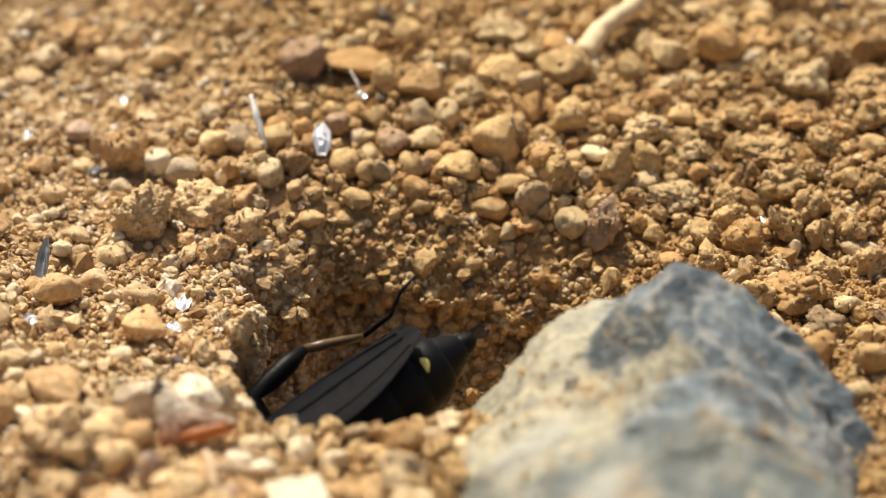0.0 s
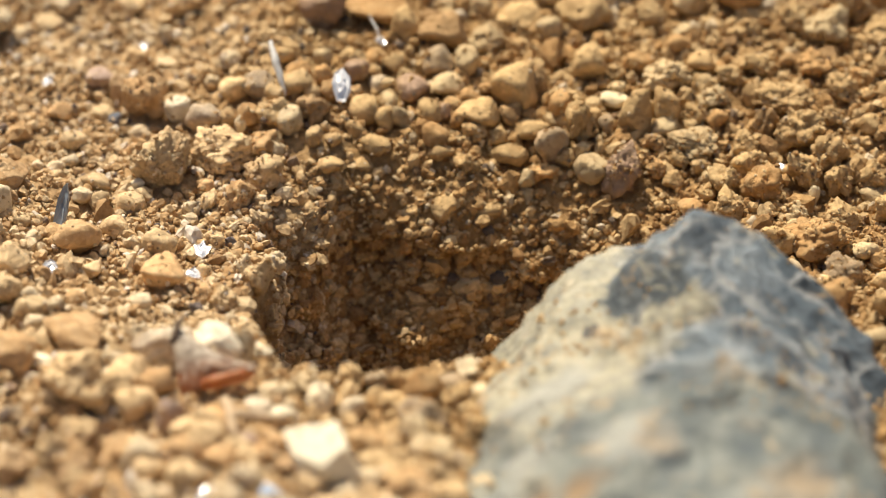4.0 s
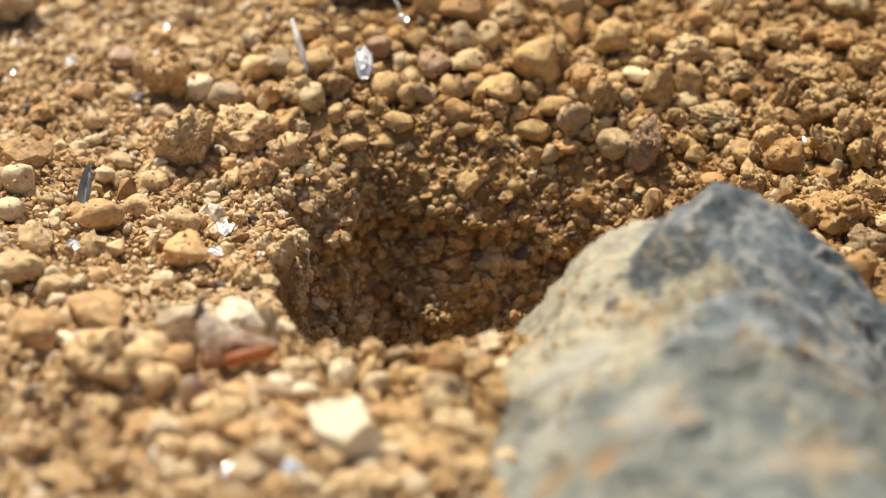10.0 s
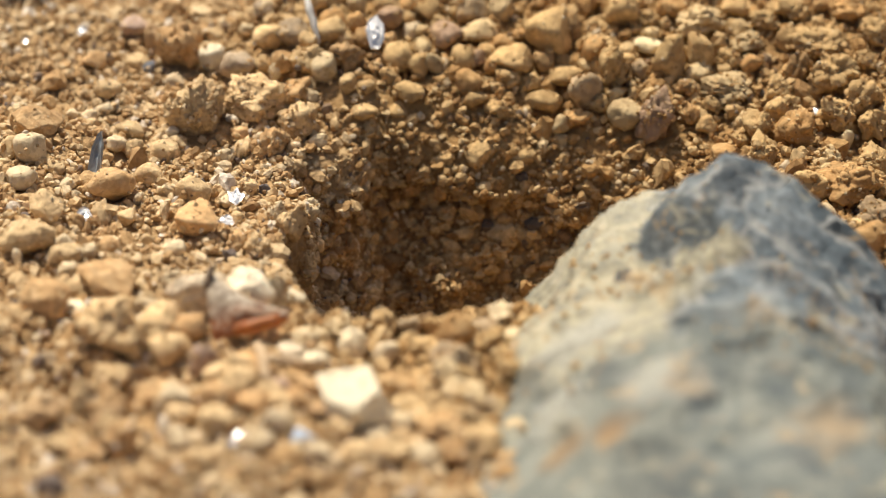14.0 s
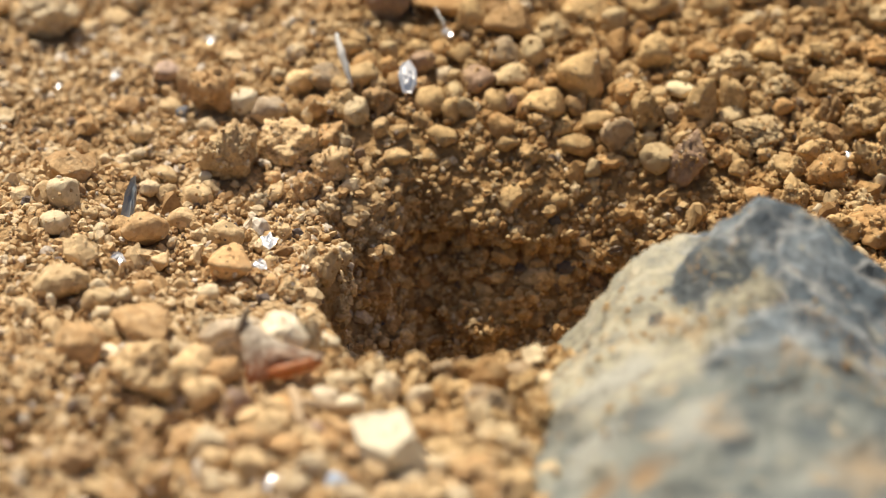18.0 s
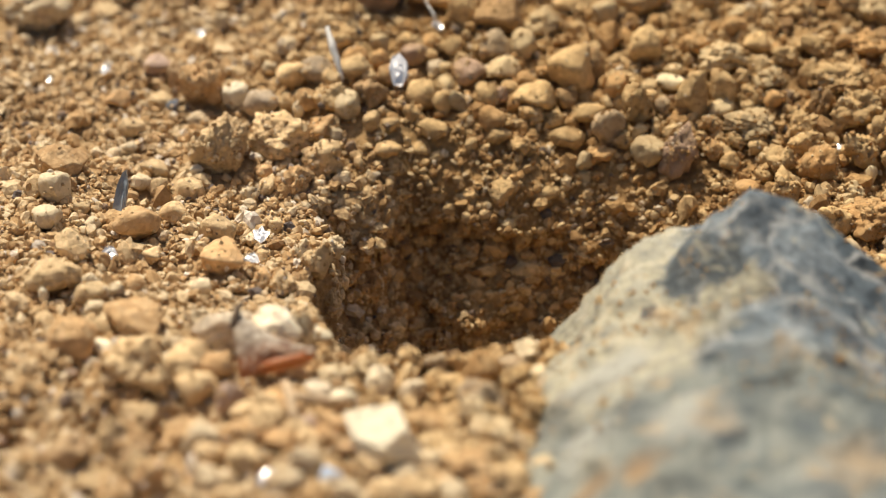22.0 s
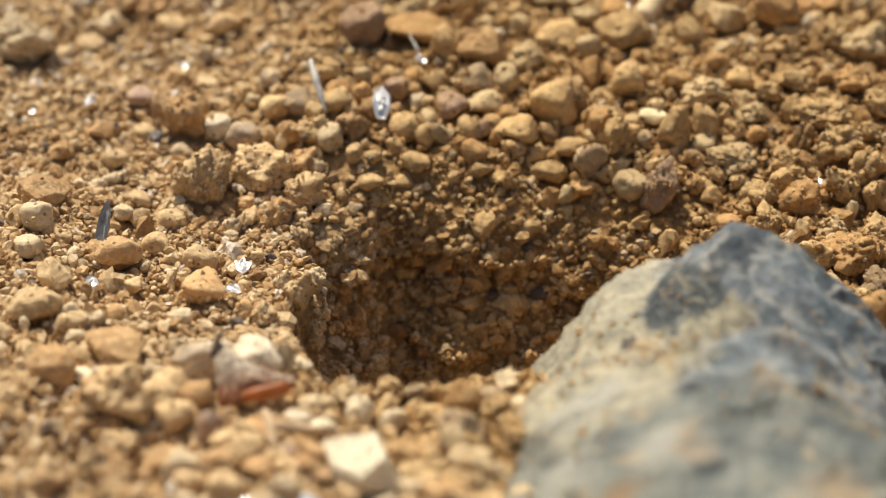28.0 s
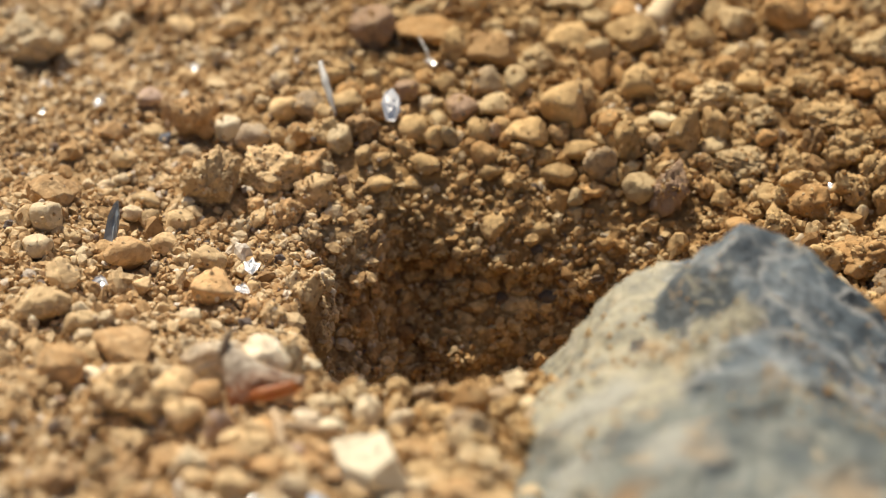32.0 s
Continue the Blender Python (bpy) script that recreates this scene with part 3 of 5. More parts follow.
stone(25.9, 27.9, 3.25, 3.25, "angular", "ochre")
stone(29.4, 30.7, 3.64, 1.86, "crumb", "ochre")
stone(32.5, 24.8, 3.32, 2.89, "crumb", "cream")
stone(30.2, 26.3, 2.63, 2.19, "crumb", "tan")
stone(34.8, 27.3, 2.82, 2.73, "crumb", "brown")
stone(37.1, 23.6, 4.02, 2.27, "crumb", "tan")
stone(18.9, 26.0, 2.19, 2.19, "angular", "tan")
stone(36.9, 19.0, 2.67, 2.24, "crumb", "tan")
stone(36.7, 15.4, 2.14, 1.54, "round", "tan")
stone(32.7, 30.8, 2.22, 2.13, "crumb", "cream")
stone(38.7, 29.3, 2.84, 2.66, "angular", "brown")
stone(34.6, 7.3, 2.60, 1.93, "crumb", "tan")
stone(34.6, 6.3, 2.18, 1.09, "angular", "cream")
stone(35.5, 3.3, 2.65, 2.41, "crumb", "tan")
stone(33.0, -2.8, 1.79, 1.22, "angular", "cream")
stone(-25.3, -15.1, 1.46, 1.12, "angular", "cream")
stone(-25.3, -18.5, 1.45, 0.73, "angular", "cream")
stone(-26.8, -19.0, 0.89, 0.50, "round", "bone")
stone(-24.5, -21.2, 1.61, 0.69, "angular", "bone")
stone(-22.0, -21.3, 3.21, 1.91, "angular", "tan")
stone(-20.1, -18.3, 1.17, 0.89, "angular", "tan")
stone(-19.4, -24.1, 1.59, 0.99, "round", "cream")
stone(-21.2, -16.6, 0.62, 0.50, "angular", "bone")
stone(-12.5, -29.4, 1.57, 1.19, "round", "ochre")
stone(-16.4, -36.3, 2.26, 1.53, "angular", "tan")
stone(-14.2, -36.8, 2.18, 1.82, "crumb", "brown")
stone(-23.7, -39.2, 2.25, 1.52, "crumb", "tan")
stone(-0.4, -31.8, 2.29, 1.18, "crumb", "tan")
stone(-1.7, -33.5, 2.65, 1.18, "angular", "tan")
stone(1.3, -33.9, 1.83, 1.54, "angular", "cream")
stone(1.8, -31.5, 1.92, 1.55, "crumb", "tan")
stone(4.6, -30.9, 1.56, 1.56, "crumb", "tan")
stone(-10.1, -34.6, 1.90, 1.17, "round", "tan")
stone(-7.1, -36.0, 1.90, 1.17, "angular", "brown")
stone(-3.9, -38.3, 1.81, 1.23, "round", "cream")
stone(-1.3, -39.7, 1.88, 1.30, "angular", "ochre")
stone(-6.0, -37.9, 1.67, 1.23, "round", "tan")
stone(-29.0, -13.5, 0.63, 1.19, "angular", "bone")
stone(-12.1, -12.9, 1.19, 0.91, "crumb", "cream")
stone(-9.7, -19.1, 1.54, 0.92, "crumb", "bone")
stone(-28.5, -17.1, 1.45, 1.40, "angular", "tan")
stone(-21.1, -17.5, 0.89, 0.73, "round", "bone")
stone(-23.5, -16.9, 1.17, 0.61, "angular", "cream")
stone(-32.8, 28.9, 4.61, 3.72, "crumb", "cream")
stone(-0.9, -34.5, 3.52, 1.25, "crumb", "tan")
stone(2.2, -28.9, 1.49, 1.12, "crumb", "tan")
stone(-2.4, -36.5, 2.19, 1.46, "round", "cream")
stone(0.5, -38.0, 3.26, 1.81, "crumb", "ochre")
stone(-10.0, -37.8, 2.54, 1.67, "crumb", "cream")
stone(-11.9, -35.1, 2.20, 1.46, "angular", "ochre")
stone(-13.1, -33.6, 2.21, 1.84, "crumb", "tan")
stone(-11.3, -40.9, 2.51, 1.79, "crumb", "cream")
stone(-3.1, -40.6, 3.24, 1.80, "crumb", "tan")
stone(-7.4, -41.6, 2.15, 1.43, "round", "cream")
stone(1.2, -36.3, 2.19, 1.46, "crumb", "tan")
stone(2.8, -39.7, 2.52, 1.66, "crumb", "tan")
stone(-1.0, -40.9, 2.16, 1.44, "angular", "cream")
stone(3.8, -35.4, 1.83, 1.32, "crumb", "cream")
stone(1.2, -40.2, 2.16, 1.44, "crumb", "ochre")
stone(2.7, -37.1, 1.31, 0.95, "angular", "tan")
stone(-2.4, -37.8, 1.60, 1.09, "angular", "tan")
stone(-3.5, -22.4, 1.73, 1.88, "crumb", "tan")
stone(-1.8, -22.7, 1.73, 1.61, "crumb", "grey")
stone(-0.5, -22.5, 1.38, 1.61, "crumb", "tan")
stone(1.3, -25.5, 2.08, 3.09, "angular", "ochre")
stone(2.4, -22.0, 1.73, 1.48, "crumb", "tan")
stone(4.4, -22.5, 1.39, 1.29, "block", "pale")
stone(5.0, -25.3, 0.86, 0.80, "block", "pale")
stone(3.3, -24.2, 2.08, 1.34, "angular", "grey")
stone(-6.5, -23.0, 2.08, 1.74, "crumb", "cream")
stone(-8.5, -24.4, 2.54, 1.07, "round", "cream")
stone(-5.6, -25.9, 1.73, 2.21, "angular", "pale")
stone(-3.3, -26.2, 1.99, 1.71, "angular", "pale")
stone(1.3, -30.0, 3.23, 2.95, "crumb", "grey")
stone(-2.3, -32.4, 2.54, 1.88, "angular", "ochre")
stone(0.8, -31.9, 1.85, 2.15, "round", "cream")
stone(-0.9, -30.0, 2.54, 1.61, "crumb", "tan")
stone(-8.0, -28.5, 1.85, 1.21, "angular", "bone")
stone(-0.7, -25.8, 2.31, 1.61, "crumb", "tan")
stone(3.3, -26.3, 2.08, 1.61, "crumb", "tan")
stone(1.9, -34.0, 2.54, 1.34, "angular", "cream")
stone(2.1, -37.1, 1.85, 1.61, "crumb", "tan")
stone(-0.7, -33.6, 1.61, 1.61, "crumb", "tan")
stone(-5.3, -22.6, 1.38, 1.34, "crumb", "tan")
stone(-9.5, -22.1, 1.27, 1.34, "crumb", "tan")
stone(-21.7, -26.7, 3.46, 3.52, "crumb", "tan")
stone(-22.8, -24.2, 2.54, 2.95, "crumb", "tan")
stone(-18.0, -32.4, 3.29, 2.51, "angular", "ochre", 10)
stone(-14.4, -35.2, 2.31, 2.41, "round", "ochre")
stone(-16.8, -34.8, 2.77, 2.41, "angular", "cream")
stone(-21.5, -34.5, 2.54, 2.15, "crumb", "ochre")
stone(-22.7, -34.6, 2.08, 2.41, "crumb", "tan")
stone(-21.2, -30.4, 2.59, 2.01, "crumb", "tan")
stone(-15.3, -29.8, 1.85, 2.41, "angular", "pink")
stone(-18.2, -24.8, 2.54, 2.15, "angular", "tan")
stone(-16.4, -25.4, 2.54, 2.01, "round", "ochre")
stone(-17.8, -28.3, 2.42, 1.81, "angular", "tan")
stone(-20.2, -28.1, 2.54, 2.15, "crumb", "tan")
stone(-11.4, -31.5, 1.85, 1.61, "angular", "ochre")
stone(-12.8, -32.7, 2.19, 1.48, "round", "tan")
stone(-10.0, -33.2, 1.50, 1.34, "angular", "pink")
stone(-8.6, -33.7, 1.61, 1.88, "round", "ochre")
stone(-7.4, -34.4, 1.61, 2.01, "angular", "ochre")
stone(-8.9, -34.7, 1.38, 1.34, "round", "ochre")
stone(-12.9, -30.1, 1.61, 1.48, "angular", "tan")
stone(-14.2, -31.7, 1.61, 1.61, "round", "tan")
stone(-8.5, -39.7, 1.50, 1.20, "round", "blue")
stone(-16.1, -39.3, 2.30, 1.60, "crumb", "cream")
stone(-21.0, -38.2, 2.08, 2.15, "crumb", "tan")
stone(-20.3, -39.1, 2.31, 2.41, "crumb", "ochre")
stone(-5.2, -35.7, 1.61, 2.15, "angular", "tan")
stone(-11.2, -24.7, 2.54, 1.61, "crumb", "ochre")
stone(-11.3, -20.7, 2.42, 3.22, "crumb", "cream")
stone(-17.9, -17.5, 1.85, 1.61, "crumb", "cream")
stone(-5.1, -36.0, 3.60, 2.80, "block", "bone")
stone(-22.5, -25.3, 3.45, 2.03, "crumb", "ochre")
stone(-18.9, -25.9, 2.25, 1.65, "crumb", "tan")
stone(-26.2, -22.1, 3.08, 2.24, "angular", "ochre")
stone(-22.5, -19.2, 4.05, 2.13, "angular", "ochre")
stone(-26.4, -18.6, 2.12, 1.34, "round", "cream")
stone(-24.8, -19.1, 1.73, 1.34, "angular", "tan")
stone(-19.4, -21.7, 1.54, 1.23, "round", "cream")
stone(-15.7, -21.6, 4.20, 3.40, "angular", "pale", 20)
stone(-12.9, -21.2, 3.40, 3.40, "angular", "pale", 130)
stone(-29.4, 4.9, 3.52, 2.30, "angular", "ochre")
stone(-29.3, 1.1, 2.05, 2.05, "round", "cream")
stone(-30.8, 1.8, 1.64, 1.60, "round", "tan")
stone(-23.1, 21.9, 2.08, 1.45, "angular", "pink")
stone(-21.6, 20.2, 1.30, 2.16, "angular", "brown")
stone(-19.4, 17.9, 3.22, 3.81, "crumb", "ochre")
stone(-18.3, 20.4, 1.64, 1.92, "crumb", "ochre")
stone(-16.9, 16.9, 1.79, 1.80, "round", "bone")
stone(-15.0, 15.0, 2.46, 2.27, "angular", "grey")
stone(-16.9, 20.1, 1.29, 0.96, "round", "tan")
stone(-14.4, 19.7, 1.20, 1.05, "round", "cream")
stone(-12.6, 17.5, 2.35, 1.99, "angular", "tan")
stone(-14.8, 21.3, 1.08, 0.96, "angular", "tan")
stone(-13.2, 21.9, 1.51, 0.96, "round", "grey")
stone(-13.1, 15.1, 1.27, 1.32, "angular", "tan")
stone(-12.0, 14.3, 1.02, 1.32, "angular", "bone")
stone(-19.7, 15.2, 1.70, 1.14, "round", "cream")
stone(-17.8, 8.8, 4.40, 4.10, "rugged", "tan", 25)
stone(-13.4, 10.8, 4.40, 3.00, "rugged", "tan", 160)
stone(-14.5, 7.4, 1.25, 1.02, "round", "ochre")
stone(-19.5, 7.6, 0.92, 0.83, "angular", "bone")
stone(-24.6, 13.1, 1.91, 1.41, "angular", "tan")
stone(-25.8, 16.7, 1.71, 1.43, "angular", "ochre")
stone(-24.9, 17.6, 1.07, 1.05, "angular", "brown")
stone(-22.6, 17.7, 1.72, 1.05, "angular", "tan")
stone(-21.7, 16.9, 1.07, 0.95, "angular", "slate")
stone(-24.7, 10.8, 1.26, 0.94, "round", "cream")
stone(-25.7, 10.2, 1.26, 0.84, "round", "cream")
stone(-25.4, 8.7, 1.05, 0.93, "round", "tan")
stone(-27.0, 10.1, 0.93, 0.75, "round", "cream")
stone(-30.8, 9.5, 1.05, 0.75, "round", "cream")
stone(-22.6, 7.0, 1.87, 1.20, "angular", "tan")
stone(-23.4, 4.6, 1.45, 1.15, "round", "cream")
stone(-22.1, 4.4, 1.45, 1.38, "angular", "tan")
stone(-19.9, 4.3, 2.15, 1.65, "angular", "tan")
stone(-11.9, 5.8, 2.28, 2.07, "crumb", "ochre")
stone(-14.2, 5.5, 1.66, 1.38, "crumb", "tan")
stone(-15.4, 4.6, 1.45, 1.15, "crumb", "cream")
stone(-10.2, 8.4, 2.92, 2.55, "crumb", "tan")
stone(-10.4, 11.2, 2.31, 1.96, "crumb", "ochre")
stone(-9.3, 11.1, 1.01, 0.93, "round", "cream")
stone(-23.2, -2.2, 3.04, 2.25, "angular", "ochre")
stone(-27.4, -7.2, 2.64, 2.49, "angular", "tan")
stone(-16.8, -7.7, 3.19, 2.39, "angular", "ochre")
stone(-18.2, -11.6, 1.42, 1.31, "round", "cream")
stone(-29.6, -2.5, 2.03, 1.44, "round", "cream")
stone(-20.7, 0.2, 2.04, 1.45, "round", "tan")
stone(-17.5, -2.1, 2.51, 2.03, "angular", "tan")
stone(-28.4, -11.4, 3.55, 2.19, "angular", "tan")
stone(-26.0, -11.6, 1.34, 1.14, "round", "cream")
stone(-10.1, -6.7, 2.00, 2.67, "crumb", "tan")
stone(-11.4, -4.9, 1.29, 1.79, "crumb", "cream")
stone(-12.4, -10.1, 1.98, 1.76, "crumb", "tan")
stone(-21.9, -6.0, 1.44, 1.16, "angular", "tan")
stone(-20.3, -9.1, 1.19, 1.15, "round", "tan")
stone(-22.8, -12.4, 1.34, 1.22, "angular", "ochre")
stone(-24.0, -13.2, 1.18, 1.05, "round", "cream")
stone(-14.0, -9.4, 1.43, 1.32, "crumb", "ochre")
stone(-27.3, -0.6, 1.30, 1.09, "angular", "tan")
stone(-26.4, -2.5, 1.22, 0.99, "round", "cream")
stone(-13.6, 0.2, 1.47, 1.36, "crumb", "tan")
stone(-14.2, -5.4, 1.20, 1.16, "round", "tan")
stone(-13.1, 22.1, 1.56, 1.06, "round", "cream")
stone(-10.8, 17.4, 2.56, 1.80, "angular", "grey")
stone(-9.6, 15.7, 1.44, 1.60, "angular", "tan")
stone(-8.3, 17.2, 2.56, 1.61, "round", "tan")
stone(-7.9, 19.6, 1.80, 1.24, "angular", "ochre")
stone(-6.1, 18.5, 1.37, 1.42, "round", "ochre")
stone(-6.1, 21.1, 1.29, 1.24, "round", "cream")
stone(-6.9, 16.5, 1.11, 1.13, "angular", "tan")
stone(-5.5, 16.8, 1.53, 1.70, "round", "ochre")
stone(-9.6, 14.0, 2.37, 2.16, "crumb", "tan")
stone(-11.4, 14.6, 1.78, 1.70, "angular", "ochre")
stone(-8.4, 12.9, 1.77, 1.78, "round", "cream")
stone(-6.8, 14.3, 2.54, 1.97, "crumb", "brown")
stone(-6.6, 11.4, 1.26, 1.31, "round", "tan")
stone(-5.2, 11.7, 1.26, 0.84, "angular", "tan")
stone(-3.5, 19.6, 1.72, 1.62, "round", "pink")
stone(-3.8, 17.2, 1.54, 1.42, "angular", "brown")
stone(-2.9, 15.0, 2.38, 2.36, "round", "tan")
stone(-1.0, 16.9, 1.53, 1.23, "round", "cream")
stone(-1.5, 14.2, 1.52, 1.88, "angular", "tan")
stone(-0.2, 14.2, 1.35, 1.69, "round", "cream")
stone(0.7, 17.5, 2.13, 2.09, "angular", "pink")
stone(2.0, 14.9, 2.37, 1.88, "round", "tan")
stone(3.3, 18.0, 2.39, 1.71, "angular", "cream")
stone(4.9, 16.5, 1.53, 1.23, "angular", "ochre")
stone(5.6, 14.7, 2.97, 1.88, "angular", "tan")
stone(3.0, 15.0, 1.36, 1.41, "round", "pink")
stone(2.4, 12.2, 1.94, 1.87, "angular", "ochre")
stone(2.6, 20.9, 2.41, 2.01, "round", "grey")
stone(4.8, 20.5, 1.98, 2.01, "round", "cream")
stone(4.1, 14.2, 1.10, 1.22, "angular", "ochre")
stone(-2.0, 11.8, 2.11, 1.31, "angular", "tan")
stone(2.8, 11.3, 1.77, 1.22, "angular", "tan")
stone(4.7, 10.4, 1.76, 1.40, "crumb", "tan")
stone(-5.4, 9.7, 1.93, 1.21, "angular", "tan")
stone(-3.5, 13.2, 1.35, 1.13, "round", "tan")
stone(5.3, 13.3, 1.69, 1.31, "crumb", "tan")
stone(-0.6, 21.1, 1.72, 1.43, "angular", "tan")
stone(-2.3, 21.5, 1.46, 1.15, "round", "ochre")
stone(-9.2, 21.1, 1.72, 1.24, "angular", "tan")
stone(-4.0, 21.8, 1.47, 1.15, "round", "tan")
stone(8.4, 16.9, 3.15, 3.60, "angular", "tan")
stone(7.9, 15.0, 1.78, 1.70, "angular", "brown")
stone(9.9, 17.7, 1.88, 2.37, "angular", "brown")
stone(15.8, 16.6, 1.96, 0.95, "angular", "bone")
stone(16.2, 17.6, 1.11, 0.85, "round", "cream")
stone(17.4, 14.0, 2.54, 3.53, "round", "tan")
stone(19.9, 18.0, 3.42, 2.47, "crumb", "cream")
stone(14.0, 19.4, 2.32, 2.86, "angular", "tan")
stone(19.7, 14.7, 1.95, 2.83, "round", "tan")
stone(19.5, 13.4, 1.78, 1.22, "round", "cream")
stone(13.1, 13.1, 2.37, 3.19, "crumb", "tan")
stone(11.0, 11.5, 2.53, 2.81, "angular", "grey")
stone(9.6, 13.9, 2.54, 1.32, "angular", "tan")
stone(15.1, 13.7, 1.10, 1.22, "angular", "grey")
stone(13.9, 9.8, 2.35, 1.68, "round", "cream")
stone(16.4, 8.9, 2.93, 3.49, "crumb", "pink")
stone(21.5, 11.4, 3.45, 1.97, "crumb", "cream")
stone(28.6, 15.3, 4.25, 1.98, "crumb", "tan")
stone(26.4, 16.0, 1.53, 1.99, "round", "tan")
stone(29.4, 11.4, 3.46, 2.90, "crumb", "tan")
stone(27.0, 12.7, 1.94, 2.72, "crumb", "brown")
stone(25.4, 11.1, 2.10, 2.10, "crumb", "tan")
stone(25.5, 8.8, 2.51, 2.14, "crumb", "tan")
stone(26.3, 5.2, 2.74, 3.22, "crumb", "ochre")
stone(23.7, 6.5, 2.91, 2.59, "crumb", "tan")
stone(29.4, 7.8, 2.76, 2.79, "crumb", "tan")
stone(31.5, 9.1, 3.02, 2.61, "crumb", "tan")
stone(29.6, -2.0, 4.23, 2.89, "crumb", "ochre")
stone(30.1, 6.1, 1.00, 1.57, "angular", "bone")
stone(23.7, 3.3, 2.47, 2.29, "crumb", "tan")
stone(28.2, 2.9, 2.14, 1.47, "crumb", "cream")
stone(23.2, 15.9, 2.13, 1.32, "crumb", "cream")
stone(31.8, 13.1, 1.78, 1.50, "crumb", "tan")
stone(32.0, 7.0, 2.50, 2.32, "crumb", "tan")
stone(32.9, 16.1, 2.13, 1.90, "crumb", "tan")
stone(17.8, 19.7, 2.14, 1.62, "angular", "ochre")
stone(22.5, 20.0, 1.98, 1.62, "angular", "tan")
stone(24.6, 18.3, 1.88, 1.52, "crumb", "tan")
stone(26.8, 19.4, 2.58, 1.72, "crumb", "tan")
stone(31.0, 19.2, 2.58, 1.91, "crumb", "ochre")
stone(11.7, 15.2, 1.70, 1.70, "round", "ochre")
stone(21.8, 14.4, 1.53, 1.32, "crumb", "tan")
stone(23.5, 14.1, 1.44, 1.32, "angular", "ochre")
stone(18.6, 11.8, 1.85, 1.40, "crumb", "brown")
stone(20.4, 10.3, 1.68, 1.40, "crumb", "tan")
stone(22.0, 9.5, 1.51, 1.30, "crumb", "tan")
stone(18.7, 9.6, 1.59, 1.40, "crumb", "ochre")
stone(19.9, 8.6, 1.42, 1.21, "round", "tan")
stone(22.3, 6.6, 1.50, 1.29, "crumb", "tan")
stone(31.9, 2.7, 2.48, 2.02, "crumb", "tan")
stone(26.9, -2.4, 2.43, 1.98, "crumb", "tan")
stone(30.9, -5.9, 2.82, 2.24, "crumb", "grey")
stone(30.2, -10.7, 2.38, 2.20, "angular", "ochre")
stone(7.0, 13.4, 1.69, 1.22, "crumb", "tan")
stone(7.9, 11.8, 2.53, 1.50, "angular", "tan")
stone(10.3, 10.1, 2.10, 1.21, "crumb", "ochre")
stone(12.0, 11.0, 1.43, 1.21, "crumb", "tan")
stone(9.1, 9.5, 1.26, 1.59, "round", "cream")
# clods baked into the walls of the burrow and the slope above them
stone(-6.9, 4.7, 2.50, 2.64, "crumb", "ochre", None, -8.2)
stone(-4.0, 9.6, 1.12, 1.11, "angular", "tan", None, -5.7)
stone(-2.5, 9.7, 1.50, 1.25, "angular", "tan", None, -6.9)
stone(-1.2, 8.1, 1.12, 1.11, "crumb", "tan", None, -8.5)
stone(5.1, 7.2, 2.62, 1.67, "angular", "cream", None, -8.1)
stone(6.8, 6.5, 1.75, 1.25, "angular", "tan", None, -8.1)
stone(-3.5, 8.5, 1.62, 1.39, "angular", "ochre", None, -9.3)
stone(-0.4, 9.4, 2.00, 1.67, "crumb", "tan", None, -6.2)
stone(-8.6, 5.0, 1.25, 1.25, "round", "cream", None, -2.3)
stone(-7.0, 5.3, 1.75, 1.39, "crumb", "tan", None, -2.8)
stone(-9.3, -3.0, 1.75, 1.81, "crumb", "cream", None, -1.1)
stone(-9.2, -3.4, 0.95, 0.97, "round", "cream", None, -6.0)
stone(-8.7, -3.2, 1.12, 1.11, "angular", "tan", None, -3.5)
stone(3.1, 9.0, 3.00, 2.08, "angular", "tan", None, -2.2)
stone(1.0, 7.8, 1.00, 0.89, "angular", "ochre", None, -3.6)
stone(6.5, 8.8, 2.25, 1.25, "angular", "tan", None, -2.5)
stone(8.6, 8.2, 1.75, 1.67, "crumb", "tan", None, -3.6)
stone(8.8, 7.2, 1.75, 1.53, "crumb", "tan", None, -5.1)
stone(0.4, 8.4, 1.50, 1.39, "crumb", "ochre", None, -5.3)
stone(-5.9, 6.1, 1.38, 1.39, "angular", "ochre", None, -6.3)
stone(2.3, 7.5, 1.50, 1.11, "crumb", "tan", None, -5.2)
stone(4.6, 7.4, 1.38, 1.25, "angular", "tan", None, -5.7)
stone(-1.2, 6.0, 1.50, 1.25, "crumb", "ochre", None, -11.5)
stone(0.9, 6.7, 1.25, 1.11, "crumb", "ochre", None, -9.5)
stone(-4.8, 8.8, 2.25, 1.25, "crumb", "tan", None, -2.6)
stone(-1.7, 9.2, 1.75, 1.53, "crumb", "tan", None, -2.6)
stone(-7.1, 6.2, 1.75, 1.25, "crumb", "tan", None, -1.5)
stone(-3.2, 11.4, 2.00, 1.25, "angular", "tan", None, -0.1)
stone(0.4, 8.9, 2.00, 1.25, "crumb", "tan", None, -2.7)
stone(9.1, 9.2, 1.38, 1.67, "round", "cream", None, -1.7)
stone(-5.3, 9.6, 2.00, 1.39, "crumb", "tan", None, -0.7)
stone(-2.5, 8.2, 1.12, 1.11, "angular", "tan", None, -9.7)
stone(2.2, 6.8, 1.00, 0.97, "angular", "tan", None, -7.9)
stone(-9.4, -6.0, 1.50, 1.94, "crumb", "tan", None, -3.3)
stone(-4.9, 8.5, 1.50, 1.25, "crumb", "tan", None, -5.7)
stone(2.5, 7.8, 1.75, 1.25, "crumb", "ochre", None, -6.7)
